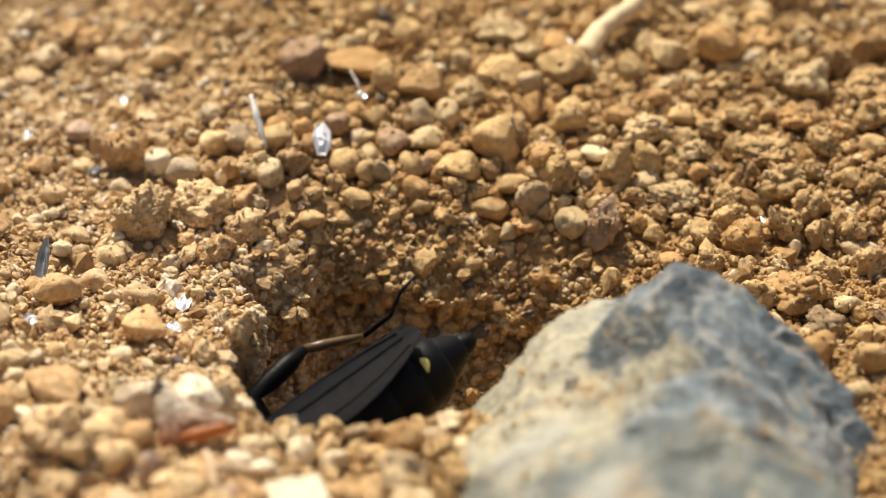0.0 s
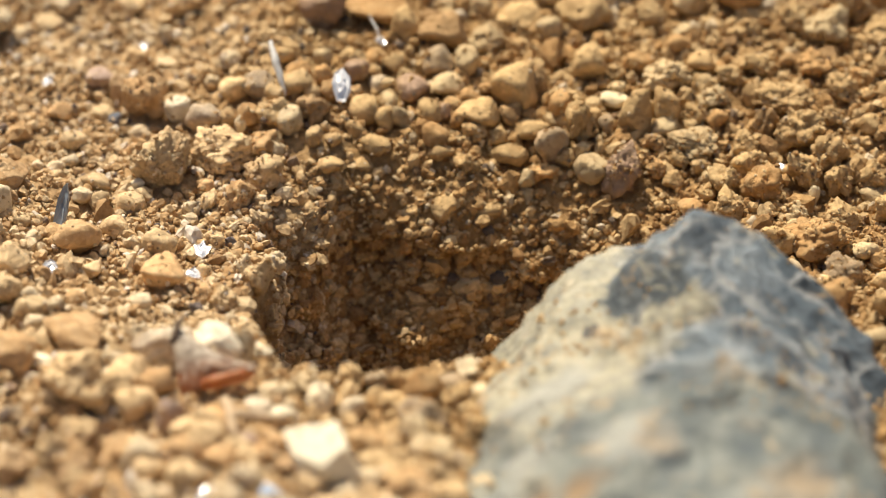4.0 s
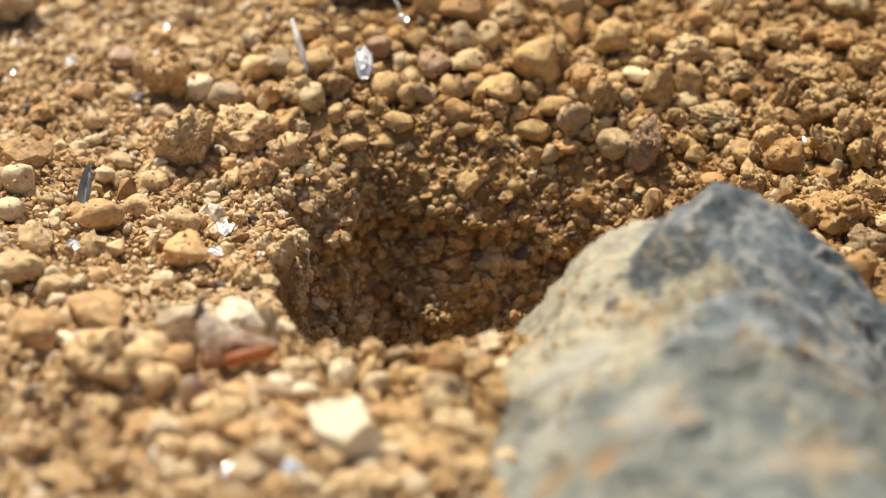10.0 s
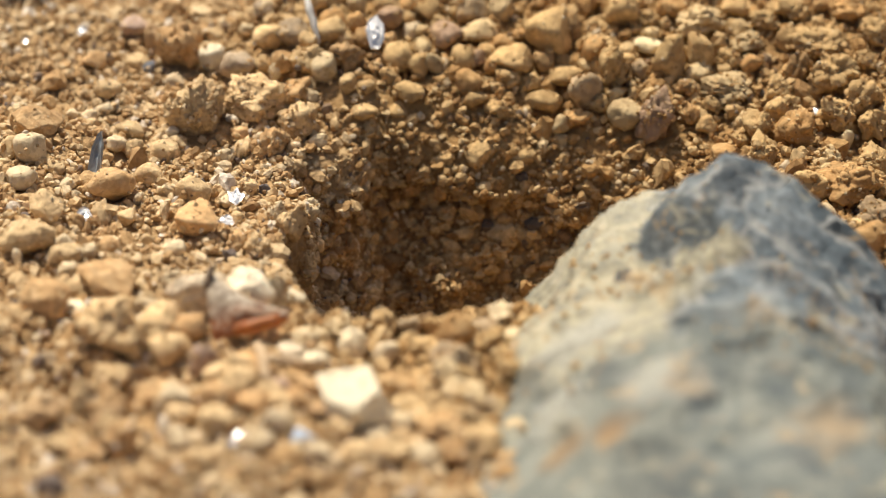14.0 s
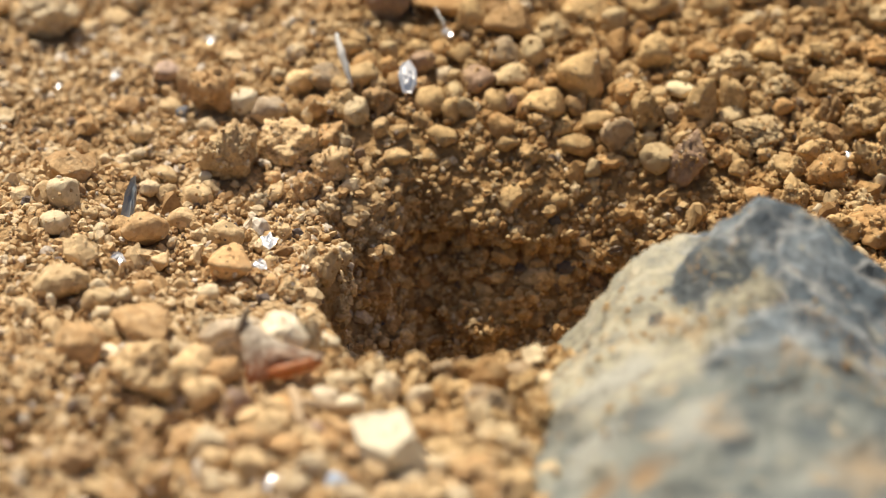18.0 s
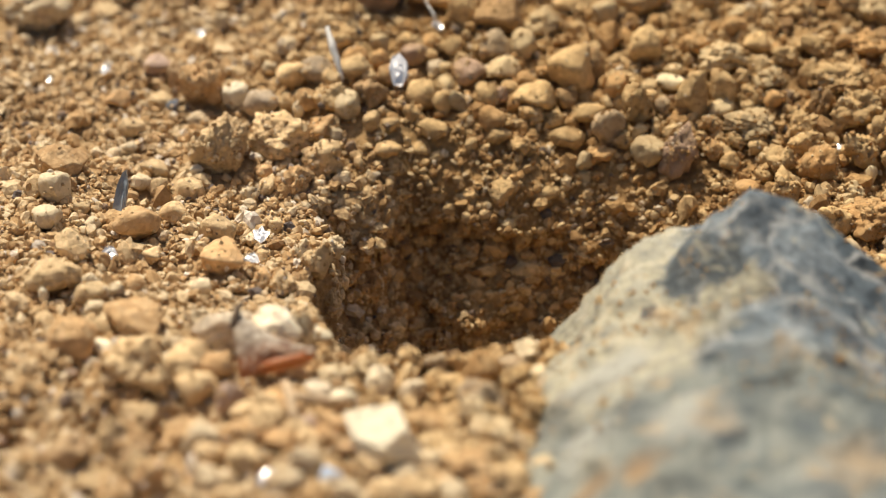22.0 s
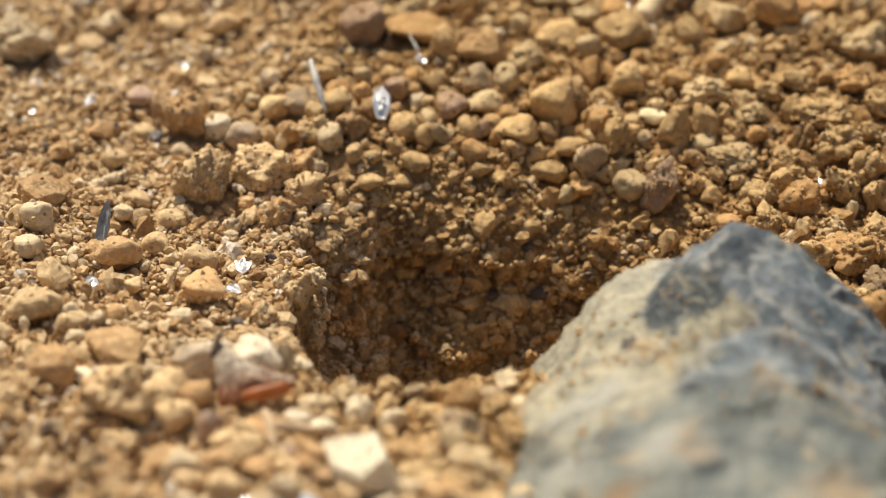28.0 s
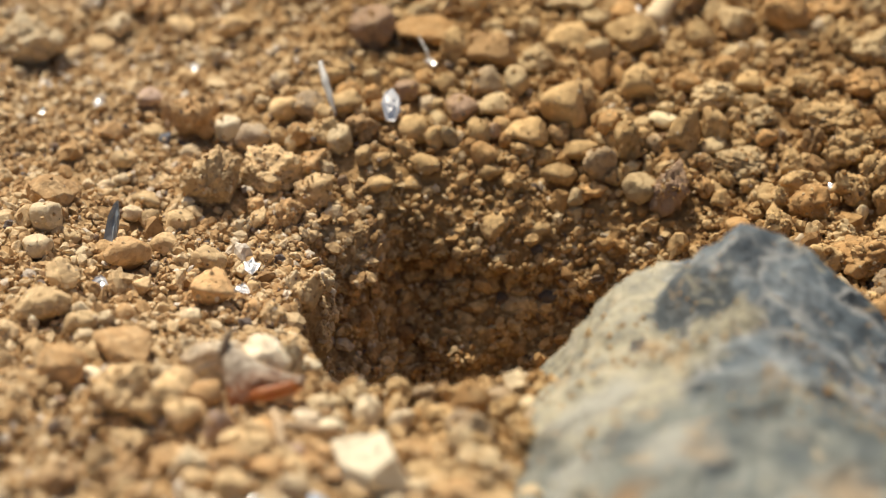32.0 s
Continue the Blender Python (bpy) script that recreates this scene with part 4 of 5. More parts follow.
stone(-0.1, 7.6, 1.50, 1.25, "crumb", "tan", None, -7.7)
stone(-4.3, 6.1, 1.50, 1.25, "crumb", "brown", None, -11.1)
stone(3.8, 5.9, 1.25, 1.11, "crumb", "ochre", None, -8.9)
stone(-7.5, 4.5, 1.50, 1.39, "crumb", "ochre", None, -5.3)
stone(-8.3, 3.6, 1.25, 1.11, "crumb", "ochre", None, -6.9)
stone(0.9, 7.8, 1.38, 1.11, "crumb", "ochre", None, -6.6)
stone(-1.9, 9.0, 1.50, 1.11, "crumb", "ochre", None, -5.4)
stone(-3.3, 9.1, 2.25, 1.11, "crumb", "tan", None, -4.6)
stone(-0.9, 8.6, 1.75, 1.11, "crumb", "tan", None, -4.0)


def far_right(x, y):
    """1 where the ground is coarse (beyond and beside the burrow), 0 where it is fine."""
    edge = 0.0135 - 0.9 * np.clip(x - 0.010, 0, 0.03)
    return np.clip(smooth(-0.007, 0.006, x + 0.2 * (y - 0.012) + 0.004 * lumps(x, y, 0.012, 11)) * smooth(-0.0015, 0.003, y - edge), 0, 1)


def on_wall(x, y):
    """1 on the burrow's slopes, 0 on the level ground and on its floor."""
    return smooth(0.01, 0.10, in_hole(x, y)) * smooth(1.0, 0.9, in_hole(x, y)) * (y > -0.0200)


def more_stones(count):
    """Further pebbles and clods between the larger ones, densest on the coarse bank."""
    rs = np.random.RandomState(5)
    made = 0
    while made < count:
        x, y = rs.uniform(-0.038, 0.042), rs.uniform(-0.044, 0.058)
        keep = 0.10 + 0.75 * float(far_right(x, y)) + 0.3 * float(smooth(-0.020, -0.028, y)) + 0.5 * float(smooth(0.024, 0.032, y))
        on_rock = 0.003 < x < 0.032 and y < -0.012
        w = min(0.0030, 0.0016 * math.exp(0.28 * rs.normal())) * (0.6 + 0.4 * float(far_right(x, y)))
        if rs.rand() > keep or on_rock or abs(x) > 0.0375 + 0.1 * y or float(in_hole(x, y)) > 0.02 or (-0.010 < x < 0.014 and -0.002 < y < 0.0115):
            continue
        if any((x - a) ** 2 + (y - b) ** 2 < (0.42 * (c + w)) ** 2 for a, b, c in LAID):
            continue
        tone = ("tan", "tan", "tan", "ochre", "ochre", "cream", "brown", "pink", "tan")[rs.randint(9)]
        stone(x * 1000, y * 1000, w * 880, w * 900 * rs.uniform(0.6, 0.95), ("round", "angular", "crumb", "crumb")[rs.randint(4)], tone)
        made += 1


more_stones(240)


# ---- loose crumbs, too many to count ----
def scatter(name, label, count, level, size, weight, seed, sink=0.22):
    """Crumbs strewn over the soil, with the weight that the function gives to each place; one mesh."""
    rs = np.random.RandomState(seed)
    step = 0.0005
    X, Y = np.meshgrid(np.arange(-0.042, 0.042, step), np.arange(-0.047, 0.060, step))
    Z = terrain(X, Y)
    zy, zx = np.gradient(Z, step)
    seen = np.abs(X - 0.001) < 0.0372 + 0.10 * Y
    w = (weight(X, Y) * np.clip(np.sqrt(1 + zx ** 2 + zy ** 2), 1, 9) * seen).ravel()
    pick = rs.choice(w.size, count, p=w / w.sum())
    x = X.ravel()[pick] + rs.uniform(-0.5, 0.5, count) * step
    y = Y.ravel()[pick] + rs.uniform(-0.5, 0.5, count) * step
    s = size(x, y, rs)
    keep = np.ones(count, bool)
    for a, b, c in LAID:
        keep &= (x - a) ** 2 + (y - b) ** 2 > (0.36 * c + 0.1 * s) ** 2
    x, y, s = x[keep], y[keep], s[keep]
    z = terrain(x, y)
    x, y = undercut(x, y, z)
    z = z + s * (0.5 - sink) * 0.75
    forms = [rough_ball(900 + 13 * k, "angular" if k % 2 else "crumb", level) for k in range(10)]
    forms = [(v * rs.uniform(0.86, 1.12, (len(v), 1)), f) for v, f in forms]
    f0, nv = forms[0][1], len(forms[0][0])
    q = rs.normal(size=(len(x), 4))
    q /= np.linalg.norm(q, axis=1)[:, None]
    a, b, c, d = q.T
    R = np.stack([1 - 2 * (c * c + d * d), 2 * (b * c - a * d), 2 * (b * d + a * c), 2 * (b * c + a * d), 1 - 2 * (b * b + d * d), 2 * (c * d - a * b),
                  2 * (b * d - a * c), 2 * (c * d + a * b), 1 - 2 * (b * b + c * c)], 1).reshape(-1, 3, 3)
    base = np.stack([v for v, _ in forms])[rs.randint(0, len(forms), len(x))]
    base = base * rs.uniform(0.55, 1.3, (len(x), 1, 3)) * s[:, None, None]
    V = np.einsum("nij,nkj->nki", R, base) + np.stack([x, y, z], 1)[:, None, :]
    F = f0[None] + (np.arange(len(x)) * nv)[:, None, None]
    ob = new(name, mesh_from(name, V.reshape(-1, 3), F.reshape(-1, 3), CRUMBS, level < 3))
    tagged(ob, label, "gravel", kind="stuff")


scatter("grit", "fine tan and ochre soil grit", 46000, 1, lambda x, y, r: 0.00036 * np.exp(0.35 * r.normal(size=len(x))),
        lambda x, y: (0.9 + 1.5 * on_wall(x, y)) * (1 + 0.5 * lumps(x, y, 0.003, 15)), 21)
scatter("coarse_grit", "coarse tan and cream soil grit", 15000, 2, lambda x, y, r: 0.00062 * np.exp(0.24 * r.normal(size=len(x))),
        lambda x, y: (0.7 + 1.0 * on_wall(x, y) + 0.9 * smooth(-0.008, -0.013, x) + 0.5 * smooth(-0.018, -0.026, y) + 1.3 * np.exp(-((x + 0.0125) / 0.0035) ** 2 - ((y + 0.007) / 0.009) ** 2)) * np.clip(1 + 0.8 * lumps(x, y, 0.004, 17), 0.1, 2), 24)
scatter("gravel", "small tan and brown soil crumbs", 3300, 2, lambda x, y, r: np.clip(0.00098 * np.exp(0.30 * r.normal(size=len(x))), 0, 0.0026) * (1 + 0.1 * far_right(x, y)),
        lambda x, y: (0.5 + 0.6 * far_right(x, y) + 0.25 * smooth(-0.018, -0.026, y) - 0.42 * in_hole(x, y) + 0.7 * on_wall(x, y)) * np.clip(1 + 0.9 * lumps(x, y, 0.004, 16), 0.05, 2), 22)

def cling(name, label, seed, size):
    """Fine crumbs that cling to the upper sides of the stones; one mesh."""
    rs = np.random.RandomState(seed)
    spots, sizes = [], []
    for m, me, w, kind in COATED:
        co = np.empty(len(me.vertices) * 3, np.float32)
        me.vertices.foreach_get("co", co)
        p = co.reshape(-1, 3) @ np.array(m.to_3x3()).T + np.array(m.translation)
        high = np.nonzero(p[:, 2] > m.translation.z - 0.15 * w)[0]
        k = int(6 + 5 * (w / 0.001) ** 1.6)
        pick = rs.choice(high, min(2 * k, 170) if kind in ("crumb", "rugged") else min(k // 2, 22))
        spots.append(p[pick])
        sizes.append(size * np.exp(0.4 * rs.normal(size=len(pick))))
    p, s = np.concatenate(spots), np.concatenate(sizes)
    v, f = rough_ball(77, "angular", 1)
    turn = np.linalg.qr(rs.normal(size=(len(p), 3, 3)))[0]
    V = np.einsum("nij,kj->nki", turn, v) * s[:, None, None] * rs.uniform(0.7, 1.2, (len(p), 1, 3)) + p[:, None, :]
    F = f[None] + (np.arange(len(p)) * len(v))[:, None, None]
    tagged(new(name, mesh_from(name, V.reshape(-1, 3), F.reshape(-1, 3), CRUMBS, True)), label, "gravel", kind="stuff")


def strew_rock():
    """Sand in the hollows of the big stone."""
    rs = np.random.RandomState(41)
    v = rock_v
    rel = v - np.array(ROCK_AT)
    w = np.array([max(0.0, noise.noise(Vector(p) * 170) + 0.05) for p in v[::6]]) * (v[::6, 2] > 0.002) * (rel[::6, 1] > -0.012)
    pick = rs.choice(len(w), 900, p=w / w.sum()) * 6
    p = v[pick] + rs.uniform(-1, 1, (900, 3)) * 0.0001
    s = 0.00019 * np.exp(0.4 * rs.normal(size=900))
    b0, f = rough_ball(78, "angular", 1)
    turn = np.linalg.qr(rs.normal(size=(900, 3, 3)))[0]
    V = np.einsum("nij,kj->nki", turn, b0) * s[:, None, None] + p[:, None, :]
    F = f[None] + (np.arange(900) * len(b0))[:, None, None]
    tagged(new("rock_sand", mesh_from("rock_sand", V.reshape(-1, 3), F.reshape(-1, 3), CRUMBS, True)), "ochre sand grains strewn over the blue-grey stone", "gravel", kind="stuff")


strew_rock()
cling("clinging_grit", "fine soil grit clinging to the stones", 31, 0.00021)


# ---- mica, slate, straw, husk, roots ----
def sheet(name, outline, thick, material, m, label, category, bend=0.0, crumple=0.22):
    """A thin chip: an outline (mm) with thickness, slightly bent."""
    bm = bmesh.new()
    rings = []
    for side in (0, 1):
        rows = []
        for q in (1.0, 0.8, 0.55, 0.28):
            rows.append([bm.verts.new((x * q / 1000, y * q / 1000, (bend * (x * x - y * y) * q + crumple * noise.noise(Vector((4.5 * x * q, 3.1 * y * q, len(name) + outline[0][0] * 9))) - thick * side) / 1000)) for x, y in outline])
        hub = bm.verts.new((0, 0, (crumple * noise.noise(Vector((0.2, 0.1, len(name) + outline[0][0] * 9))) - thick * side) / 1000))
        k = len(outline)
        for a, b in zip(rows, rows[1:]):
            for i in range(k):
                q = (a[i], a[(i + 1) % k], b[(i + 1) % k], b[i])
                bm.faces.new(q if side == 0 else q[::-1])
        for i in range(k):
            q = (rows[-1][i], rows[-1][(i + 1) % k], hub)
            bm.faces.new(q if side == 0 else q[::-1])
        rings.append(rows[0])
    for i in range(k):
        bm.faces.new((rings[1][i], rings[1][(i + 1) % k], rings[0][(i + 1) % k], rings[0][i]))
    me = bpy.data.meshes.new(name)
    bm.to_mesh(me)
    bm.free()
    me.materials.append(material)
    ob = new(name, me)
    ob.matrix_world = m
    return tagged(ob, label, category)


def lying(x, y, up, rx, ry, rz):
    return pose(x / 1000, y / 1000, height(x / 1000, y / 1000) + up / 1000, rx, ry, rz)


EYE_WAY = Vector((0.0, -0.89, 0.45))


def glinting(x, y, up, spin, off=(0, 0, 0)):
    """Lying so that the chip's face throws the sun towards the viewer, give or take off."""
    face = (to_sun + EYE_WAY).normalized() + Vector(off)
    m = face.to_track_quat("Z", "Y").to_matrix().to_4x4() @ Matrix.Rotation(radians(spin), 4, "Z")
    m.translation = (x / 1000, y / 1000, height(x / 1000, y / 1000) + up / 1000)
    return m


CHIP = [(-0.55, -1.3), (0.1, -1.45), (0.6, -0.7), (0.68, 0.4), (0.2, 1.35), (-0.4, 1.1), (-0.75, 0.1)]
sheet("mica_flake", CHIP, 0.12, MICA, glinting(-4.6, 16.2, 2.0, 10, (0.12, -0.25, -0.2)), "silvery mica flake standing among pebbles", "mica flake", 0.08)
SMALL = [(-0.45, -0.6), (-0.05, -0.85), (0.35, -0.55), (0.4, -0.2), (0.65, 0.1), (0.35, 0.45), (0.2, 0.85), (-0.2, 0.6), (-0.55, 0.55), (-0.5, 0.0)]
for x, y, up, spin, off, s in ((-14.3, -4.0, 1.6, 20, (0.1, 0.08, 0), 1.0), (-14.8, -8.3, 1.4, 70, (0.05, -0.12, 0), 0.8), (-27.1, 21.4, 0.6, 0, (0, 0, 0), 0.7), (-20.1, 27.5, 0.6, 40, (0, 0, 0), 0.6), (-1.7, 23.3, 0.7, 30, (0.5, -0.3, 0), 0.6), (14.2, 30.8, 0.9, 30, (0.1, 0, 0), 0.8), (16.1, 28.2, 0.9, 10, (0, 0.08, 0), 0.75), (-12.5, -40.1, 0.8, 0, (0, 0, 0), 0.9), (-24.9, -7.2, 0.8, -20, (0.2, -0.15, -0.1), 0.95), (-31.3, 20.5, 0.5, 0, (0.1, 0.1, 0), 0.4), (27.9, 8.3, 0.9, 50, (0.1, 0, 0), 0.55), (3.7, -7.5, 0.5, 0, (0, 0, 0), 0.3)):
    ragged = [(a * s * (1 + 0.5 * noise.noise(Vector((x + 3 * a, y, b * 2)))), b * s * (1 + 0.5 * noise.noise(Vector((x, y + 2 * b, a * 3))))) for a, b in SMALL]
    sheet("mica_flake", ragged, 0.1, MICA, glinting(x, y, up, spin, off), "small glinting mica flake on sandy soil", "mica flake", 0.05)
SLIVER = [(-0.65, -1.7), (0.35, -1.6), (0.6, -0.2), (0.62, 0.9), (0.35, 1.9), (0.05, 1.7), (-0.35, 0.7)]
sheet("slate_sliver", [(0.8 * p, q) for p, q in SLIVER], 0.35, SLATE, lying(-24.6, 0.5, 1.5, 62, 0, -12), "blue-grey slate sliver stuck upright in soil", "stone chip")


def tube(bm, points, radii, sides=10):
    """A tapering round bar along points (metres)."""
    rings = []
    for k, p in enumerate(points):
        way = (points[min(k + 1, len(points) - 1)] - points[max(k - 1, 0)]).normalized()
        a = way.cross(Vector((0.3, 0.2, 0.93))).normalized()
        b = way.cross(a)
        rings.append([bm.verts.new(p + radii[k] * (math.cos(2 * math.pi * j / sides) * a + math.sin(2 * math.pi * j / sides) * b)) for j in range(sides)])
    for r0, r1 in zip(rings, rings[1:]):
        for j in range(sides):
            bm.faces.new((r0[j], r0[(j + 1) % sides], r1[(j + 1) % sides], r1[j]))
    bm.faces.new(rings[0][::-1])
    bm.faces.new(rings[-1])
    return bm


def twig(name, points, radii, material, label, category):
    """A bent stem lying on the soil; points in mm with their height over the soil."""
    pts = [Vector((x / 1000, y / 1000, height(x / 1000, y / 1000) + up / 1000)) for x, y, up in points]
    fine, rr = [], []
    for k in range(len(pts) - 1):
        for s in range(6):
            t = s / 6
            wob = Vector((noise.noise(pts[k] * 300 + Vector((s, 0, 0))), noise.noise(pts[k] * 310 + Vector((0, s, 0))), noise.noise(pts[k] * 290 + Vector((0, 0, s))))) * 0.00006
            fine.append(pts[k].lerp(pts[k + 1], t) + wob)
            rr.append((radii[k] * (1 - t) + radii[k + 1] * t) / 1000 * (1 + 0.12 * noise.noise(Vector((s * 0.9, k * 2.3, 0.4)))))
    fine.append(pts[-1])
    rr.append(radii[-1] / 1000)
    bm = tube(bmesh.new(), fine, rr, 10)
    me = bpy.data.meshes.new(name)
    for p in bm.faces:
        p.smooth = True
    bm.to_mesh(me)
    bm.free()
    me.materials.append(material)
    return tagged(new(name, me), label, category)


ROOT = plain_material("dry_root", (0.50, 0.37, 0.24), 0.85, 0, 0.3, 0.0006, 0.2)
STRAW = plain_material("bleached_straw", (0.70, 0.55, 0.35), 0.7, 0, 0.2, 0.0015, 0.3)
DARKSTEM = plain_material("grey_stem", (0.20, 0.15, 0.11), 0.8, 0, 0.3, 0.0006, 0.2)
SILK = plain_material("pale_fibre", (0.55, 0.54, 0.52), 0.4, 0, 0.1, 0.001, 0.6)
root = twig("root_fragment", [(-11.7, -28.7, 1.5), (-11.3, -31.3, 1.6), (-11.1, -33.1, 1.2), (-10.5, -33.5, 0.8), (-9.6, -33.6, 0.4)], [0.34, 0.36, 0.32, 0.3, 0.2], ROOT, "forked pale dry root fragment under the husk", "root")
bm = tube(bmesh.new(), [Vector((x / 1000, y / 1000, height(x / 1000, y / 1000) + up / 1000)) for x, y, up in [(-11.2, -30.8, 1.5), (-9.9, -31.2, 1.5), (-8.8, -31.1, 1.3), (-7.6, -29.7, 0.9)]], [0.0003, 0.00033, 0.0003, 0.0002])
part("side_root", bm, ROOT, root)
twig("straw", [(15.4, 28.8, 1.0), (16.8, 31.5, 1.4), (19.1, 32.9, 2.0), (22.6, 36.8, 2.5)], [1.0, 0.8, 0.7, 0.6], STRAW, "bleached straw stalk lying on coarse gravel", "straw")
twig("stick", [(-6.8, -22.6, 0.5), (-6.1, -21.4, 1.2), (-5.4, -20.6, 1.9)], [0.18, 0.2, 0.14], DARKSTEM, "tiny grey-brown stick at the burrow's rim", "twig")
twig("fibre", [(-10.0, 18.8, 3.5), (-9.6, 17.4, 2.5), (-9.2, 16.4, 1.5), (-8.8, 15.5, 0.6)], [0.16, 0.30, 0.26, 0.10], SILK, "fine pale plant fibre among pebbles", "fibre")
twig("fibre", [(-2.6, 24.9, 2.0), (-2.0, 23.5, 1.5), (-1.6, 22.7, 0.7)], [0.05, 0.09, 0.05], SILK, "fine pale plant fibre among pebbles", "fibre")
twig("rootlet", [(-17.2, -25.4, 2.2), (-16.4, -24.3, 2.4), (-15.5, -23.6, 2.6)], [0.06, 0.08, 0.05], DARKSTEM, "thin dark rootlet over a pale stone", "root")


def husk_material(name, dusty):
    """Red-brown seed scale: clean and glossy at the rim, greyed by dust towards its point, with pale grains stuck on."""
    n = Nodes(name, 0.42)
    pos = n.tc.outputs["Object"]
    f = n.noise(0.0008, 4, 0.7, pos)
    c = n.ramp(n.noise(0.0022, 3, 0.6, pos), (0.35, (0.24, 0.075, 0.025)), (0.65, (0.50, 0.17, 0.05)))
    sep = n.t.nodes.new("ShaderNodeSeparateXYZ")
    n.put(pos, sep.inputs[0])
    up = n.math("MULTIPLY_ADD", sep.outputs["Y"], 280.0)
    up.node.inputs[2].default_value = 0.05
    dust = n.ramp(n.math("ADD", up, n.math("MULTIPLY", f, 0.7)), (0.18, (0.15 * dusty,) * 3), (0.62, (dusty,) * 3))
    c = n.mix(c, n.ramp(f, (0.35, (0.17, 0.13, 0.10)), (0.6, (0.46, 0.38, 0.29))), dust)
    specks = n.ramp(n.noise(0.00028, 2, 0.5, pos), (0.60, (0, 0, 0)), (0.68, (dusty,) * 3))
    n.color(n.mix(c, (0.72, 0.62, 0.50), specks))
    n.bsdf.inputs["Subsurface Weight"].default_value = 0.5 * (1 - dusty)
    n.bsdf.inputs["Subsurface Radius"].default_value = (0.0012, 0.0005, 0.0002)
    n.bump(f, 0.00015, 0.7)
    return n.mat


def build_husk():
    """A dusty, curled seed scale with a horn at its upper end."""
    thing = new("seed_husk")
    x, y = -12.6, -24.9
    thing.matrix_world = pose(x / 1000, y / 1000, height(x / 1000, y / 1000) + 0.0020, 40, -4, -4)
    bm = bmesh.new()
    rows = 14
    grid = {}
    for i in range(rows + 1):
        for j in range(rows + 1):
            u, v = i / rows * 2 - 1, j / rows
            s = (u + 1) / 2
            foot = -1.9 + 1.6 * s ** 0.8
            px, py = -2.3 + 5.2 * s - 0.5 * v * (1 - s), foot + (3.0 * (1 - s) ** 1.9 + 0.3 - foot) * v
            pz = 0.7 * math.sin(v * 2.6) * (1 - 0.5 * s) + 0.3 * math.sin(s * 3.1) + 0.22 * noise.noise(Vector((u * 2.5, v * 3, 0.3)))
            for side, dz in ((0, 0.0), (1, -0.42)):
                grid[i, j, side] = bm.verts.new((px / 1000, py / 1000, (pz + dz * (1 - 0.4 * v)) / 1000))
    for i in range(rows):
        for j in range(rows):
            bm.faces.new((grid[i, j, 0], grid[i + 1, j, 0], grid[i + 1, j + 1, 0], grid[i, j + 1, 0]))
            bm.faces.new((grid[i, j, 1], grid[i, j + 1, 1], grid[i + 1, j + 1, 1], grid[i + 1, j, 1]))
    for i in range(rows):
        for j in (0, rows):
            q = (grid[i, j, 0], grid[i, j, 1], grid[i + 1, j, 1], grid[i + 1, j, 0])
            bm.faces.new(q if j == 0 else q[::-1])
            q = (grid[j, i, 0], grid[j, i + 1, 0], grid[j, i + 1, 1], grid[j, i, 1])
            bm.faces.new(q if j == 0 else q[::-1])
    part("scale", bm, husk_material("dusty_husk", 1.0), thing, "dusty grey-brown curled scale")
    edge = [(s, -1.9 + 1.6 * s ** 0.8) for s in np.linspace(0.28, 0.99, 14)]
    rim = tube(bmesh.new(), [Vector((-2.3 + 5.2 * s, y + 0.15, 0.3 * math.sin(s * 3.1) - 0.05)) / 1000 for s, y in edge], [0.0002, 0.00042] + [0.0005] * 9 + [0.0004, 0.0003, 0.00012], 10)
    part("rim", rim, husk_material("husk_rim", 0.05), thing, "glossy orange-red translucent rim")
    horn = tube(bmesh.new(), [Vector(p) / 1000 for p in ((-2.6, 1.8, 0.3), (-2.6, 2.5, 0.5), (-2.3, 3.2, 0.8), (-1.9, 3.8, 0.9))], [0.00035, 0.00028, 0.0002, 0.00006])
    part("horn", horn, DARKSTEM, thing, "dark pointed horn")
    tagged(thing, "dusty red-brown curled seed husk on pale stones", "seed husk")


build_husk()


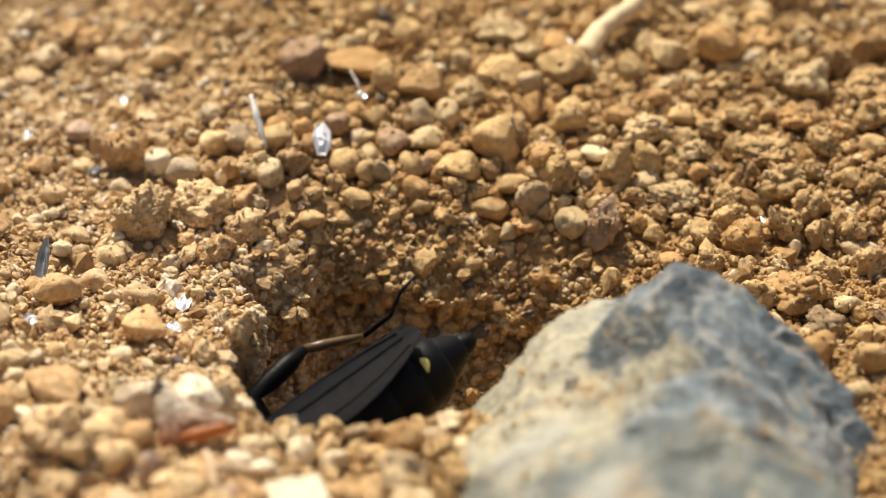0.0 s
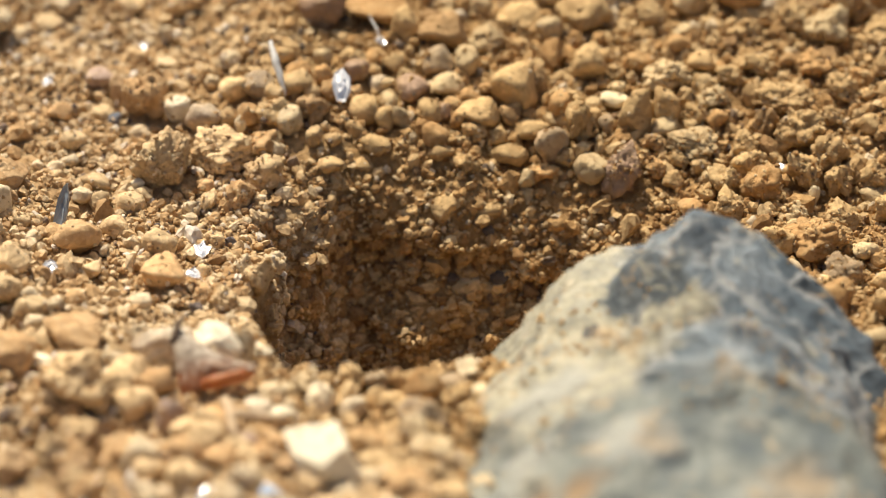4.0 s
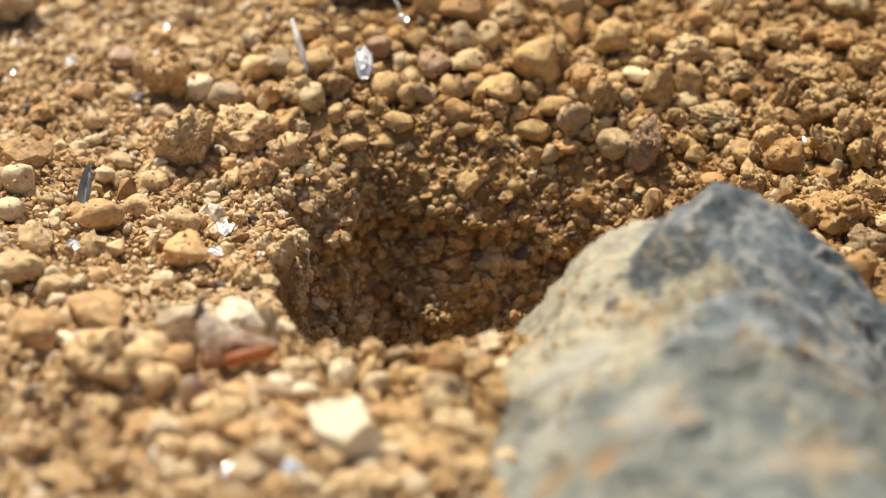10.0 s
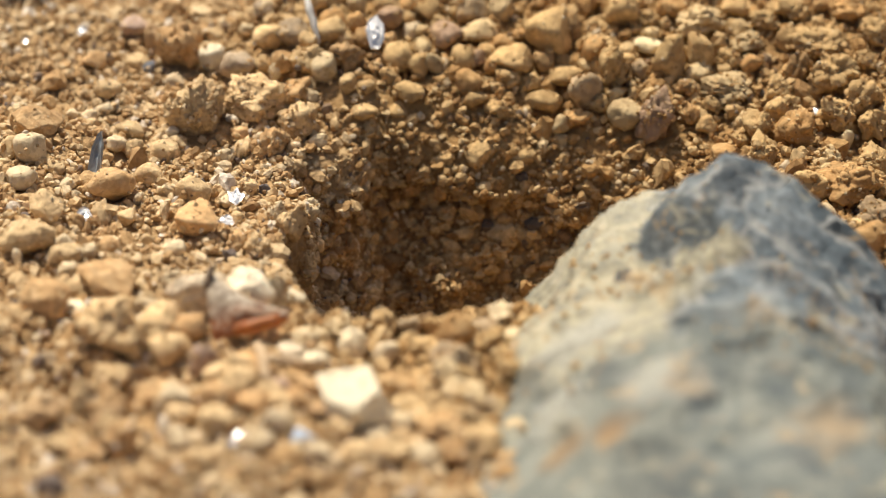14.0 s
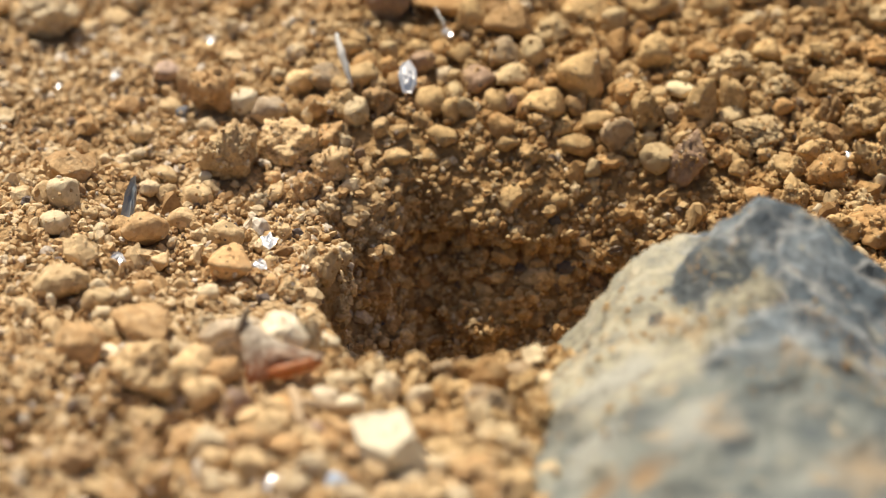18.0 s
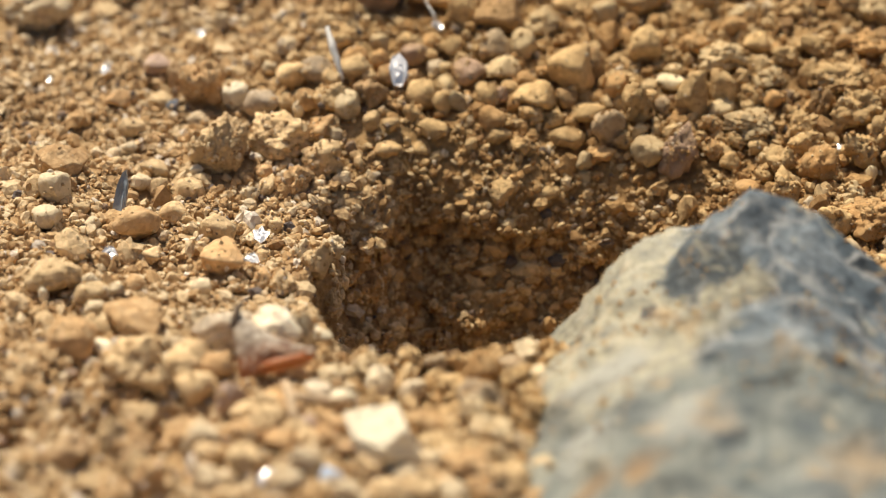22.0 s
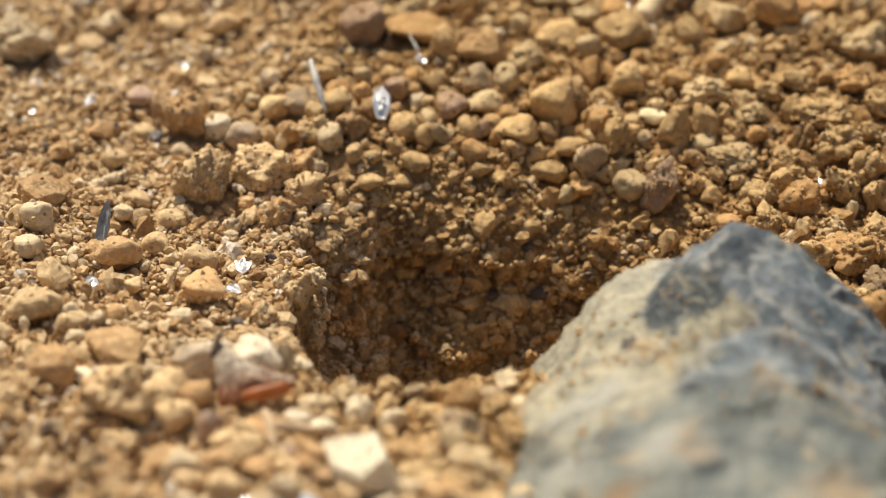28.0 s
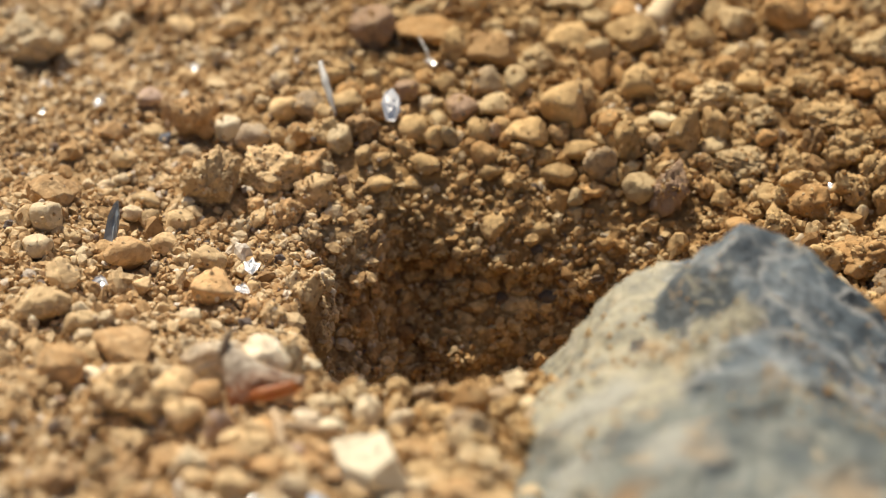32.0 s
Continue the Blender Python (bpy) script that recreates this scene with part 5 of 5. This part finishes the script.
# ---- the wasp ----
def build_wasp():
    black = plain_material("black_cuticle", (0.004, 0.004, 0.005), 0.48, 0, 0.3, 0.0006, 0.12)
    wing_m = plain_material("smoky_wing", (0.005, 0.005, 0.007), 0.6, 0, 0.4, 0.0015, 0.05)
    wing_m.node_tree.nodes["Principled BSDF"].inputs["Sheen Weight"].default_value = 0.0
    yellow = plain_material("yellow_mark", (0.62, 0.55, 0.16), 0.45, 0, 0.15, 0.0005, 0.4)
    amber = plain_material("amber_leg", (0.10, 0.055, 0.02), 0.4, 0, 0.3, 0.0006, 0.5)
    thing = new("wasp")
    tagged(thing, "black wasp with smoky wings and a yellow mark in the burrow", "wasp")

    def blob(name, at, size, mat, label="", power=1.0):
        b = bmesh.new()
        bmesh.ops.create_icosphere(b, subdivisions=3, radius=1.0)
        for w in b.verts:
            p = w.co.copy()
            rough = 1 + 0.02 * noise.noise(p * 4 + Vector(at))
            w.co = Vector((at[0] + p.x * size[0] * rough, at[1] + p.y * size[1] * rough, at[2] + p.z * size[2] * rough)) / 1000
        return part(name, b, mat, thing, label)

    blob("thorax", (0, 0, 0), (3.4, 2.6, 2.4), black)
    blob("head", (4.6, 0, -0.3), (1.5, 2.2, 1.8), black)
    for s in (-1, 1):
        blob("eye", (4.9, s * 1.7, 0.2), (0.8, 0.6, 1.1), black, "dark glossy compound eye")
    # abdomen: six overlapping rings narrowing to the tip
    x = -3.0
    for k, (length, r0, r1) in enumerate(((2.2, 1.6, 3.0), (2.8, 2.95, 3.4), (2.7, 3.4, 3.3), (2.5, 3.25, 2.9), (2.3, 2.85, 2.2), (2.0, 2.15, 0.9))):
        pts = [Vector((x + 0.35 - (length + 0.5) * t, 0, 0.1)) / 1000 for t in (0, 0.12, 0.4, 0.7, 0.92, 1.0)]
        rad = [(r0 + (r1 - r0) * t) / 1000 * e for t, e in ((0, 0.96), (0.12, 1.0), (0.4, 1.03), (0.7, 1.03), (0.92, 1.01), (1.0, 0.92))]
        part("abdomen_ring", tube(bmesh.new(), pts, rad, 28), black, thing)
        if k == 4:
            for s in (-1, 1):
                b = bmesh.new()
                bmesh.ops.create_icosphere(b, subdivisions=3, radius=1.0)
                for w in b.verts:
                    p = w.co
                    a = s * (1.05 + 0.22 * p.y + 0.08 * p.x)
                    rr = 2.62 + 0.14 * p.z + 0.18 * p.x
                    w.co = Vector((x - 0.9 + 0.34 * p.x + 0.15 * p.y * p.y, rr * math.sin(a), 0.1 + rr * math.cos(a))) / 1000
                part("yellow_spot", b, yellow, thing, "pale yellow mark")
        x -= length
    blob("abdomen_tip", (x + 0.35, 0, 0.1), (1.7, 0.92, 0.92), black)
    # wings folded back over the abdomen
    for s in (-1, 1):
        b = bmesh.new()
        n, m = 16, 6
        g = {}
        for i in range(n + 1):
            for j in range(m + 1):
                u, v = i / n, j / m
                half = 2.9 * math.sin(math.pi * (0.12 + 0.84 * u)) ** 0.7
                px = 1.0 - 16.0 * u
                py = s * (1.05 + 0.5 * u) + (v - 0.5) * 2 * half
                pz = 3.3 + 0.12 * s + 0.5 * u - 0.10 * py * py + 0.08 * math.sin(7 * v + 3 * u)
                for side in (0, 1):
                    g[i, j, side] = b.verts.new(Vector((px, py, pz - 0.06 * side)) / 1000)
        for i in range(n):
            for j in range(m):
                b.faces.new((g[i, j, 0], g[i + 1, j, 0], g[i + 1, j + 1, 0], g[i, j + 1, 0]))
                b.faces.new((g[i, j, 1], g[i, j + 1, 1], g[i + 1, j + 1, 1], g[i + 1, j, 1]))
        bmesh.ops.recalc_face_normals(b, faces=b.faces)
        wing = part("wing", b, wing_m, thing, "smoky blue-black wing")
        for e in (0.15, 0.5, 0.85):
            b = bmesh.new()
            pts = []
            for i in range(9):
                u = i / 8 * 0.92
                half = 2.9 * math.sin(math.pi * (0.12 + 0.84 * u)) ** 0.7
                pts.append(Vector((1.0 - 16.0 * u, s * (1.05 + 0.5 * u) + (e - 0.5) * 2 * half, 3.35 + 0.12 * s + 0.5 * u - 0.10 * (s * (1.05 + 0.5 * u) + (e - 0.5) * 2 * half) ** 2)) / 1000)
            part("vein", tube(b, pts, [0.00007] * 9, 6), wing_m, wing)
    # legs and feelers
    for s in (-1, 1):
        for k, (hx, out, fx) in enumerate(((2.2, 4.2, 5.0), (0.0, 5.0, -1.5), (-2.2, 5.0, -8.0))):
            joints = [(hx, s * 1.8, -1.4), (hx + (fx - hx) * 0.3, s * (out - 0.6), 0.2), (hx + (fx - hx) * 0.75, s * out, -2.4), (fx, s * (out + 0.6), -4.2)]
            if k == 2 and s < 0:                                  # the raised hind leg
                joints = [(-1.8, -1.8, -1.0), (-3.6, -3.8, 4.4), (-8.7, -4.3, 5.0), (-12.9, -4.5, 3.2)]
            pts, rad = [], []
            for q in range(3):
                for t in (0.0, 0.34, 0.67):
                    pts.append((Vector(joints[q]).lerp(Vector(joints[q + 1]), t)) / 1000)
                    rad.append((0.55, 0.42, 0.22)[q] / 1000 * (1.0 + 0.25 * math.sin(math.pi * t)))
            pts.append(Vector(joints[3]) / 1000)
            rad.append(0.0001)
            leg = part("leg", tube(bmesh.new(), pts[:7] if k == 2 and s < 0 else pts, [1.5 * r for r in rad[:7]] if k == 2 and s < 0 else rad, 10), black, thing)
            if k == 2 and s < 0:
                part("shin", tube(bmesh.new(), pts[6:], [0.00034, 0.0004, 0.00036, 0.00025], 10), amber, leg, "smoky amber shin")
                foot = [Vector(q) / 1000 for q in ((-12.9, -4.5, 3.2), (-14.9, -2.7, 4.0), (-16.2, -2.2, 5.2), (-17.6, -1.6, 5.8))]
                part("foot", tube(bmesh.new(), foot, [0.0002, 0.00017, 0.00015, 0.00008], 8), black, leg)
        pts = [Vector((5.8 + 1.6 * math.sin(t), s * (0.8 + 1.6 * t), 0.4 + 1.4 * math.sin(1.3 * t))) / 1000 for t in np.linspace(0, 2.2, 9)]
        part("feeler", tube(bmesh.new(), pts, [0.00022] * 8 + [0.00012], 8), black, thing)
    return thing


wasp = build_wasp()


def wasp_pose(tail, head, back):
    """Pose with the abdomen's tip at tail and the body towards head (mm), its back towards the way back."""
    x = (Vector(head) - Vector(tail)).normalized()
    y = Vector(back).cross(x).normalized()
    z = x.cross(y)
    m = Matrix((x, y, z)).transposed().to_4x4()
    m.translation = (Vector(tail) + 17.5 * x) / 1000
    return m


def motions():
    down = wasp_pose((4.5, -15.5, -10.5), (-12.5, -17.0, -12.5), (-0.3, 0.1, 1.0))
    walk(wasp, [
        (0.0, wasp_pose((5.4, -7.0, -1.2), (-9.0, -15.5, -8.0), (-0.45, 0.1, 0.9))),
        (0.1, wasp_pose((4.8, -7.4, 0.0), (-9.5, -15.0, -8.5), (-0.50, 0.0, 0.9))),
        (0.2, wasp_pose((-0.5, -13.5, -3.4), (-11.0, -16.5, -10.5), (-0.40, 0.1, 0.9))),
        (0.3, wasp_pose((0.4, -14.0, -2.3), (-11.0, -17.0, -10.0), (-0.40, 0.1, 0.9))),
        (0.4, wasp_pose((3.6, -15.5, -10.0), (-12.5, -17.0, -12.5), (-0.35, 0.1, 0.95))),
        (0.6, down),
        (32.0, down),
    ])


motions()
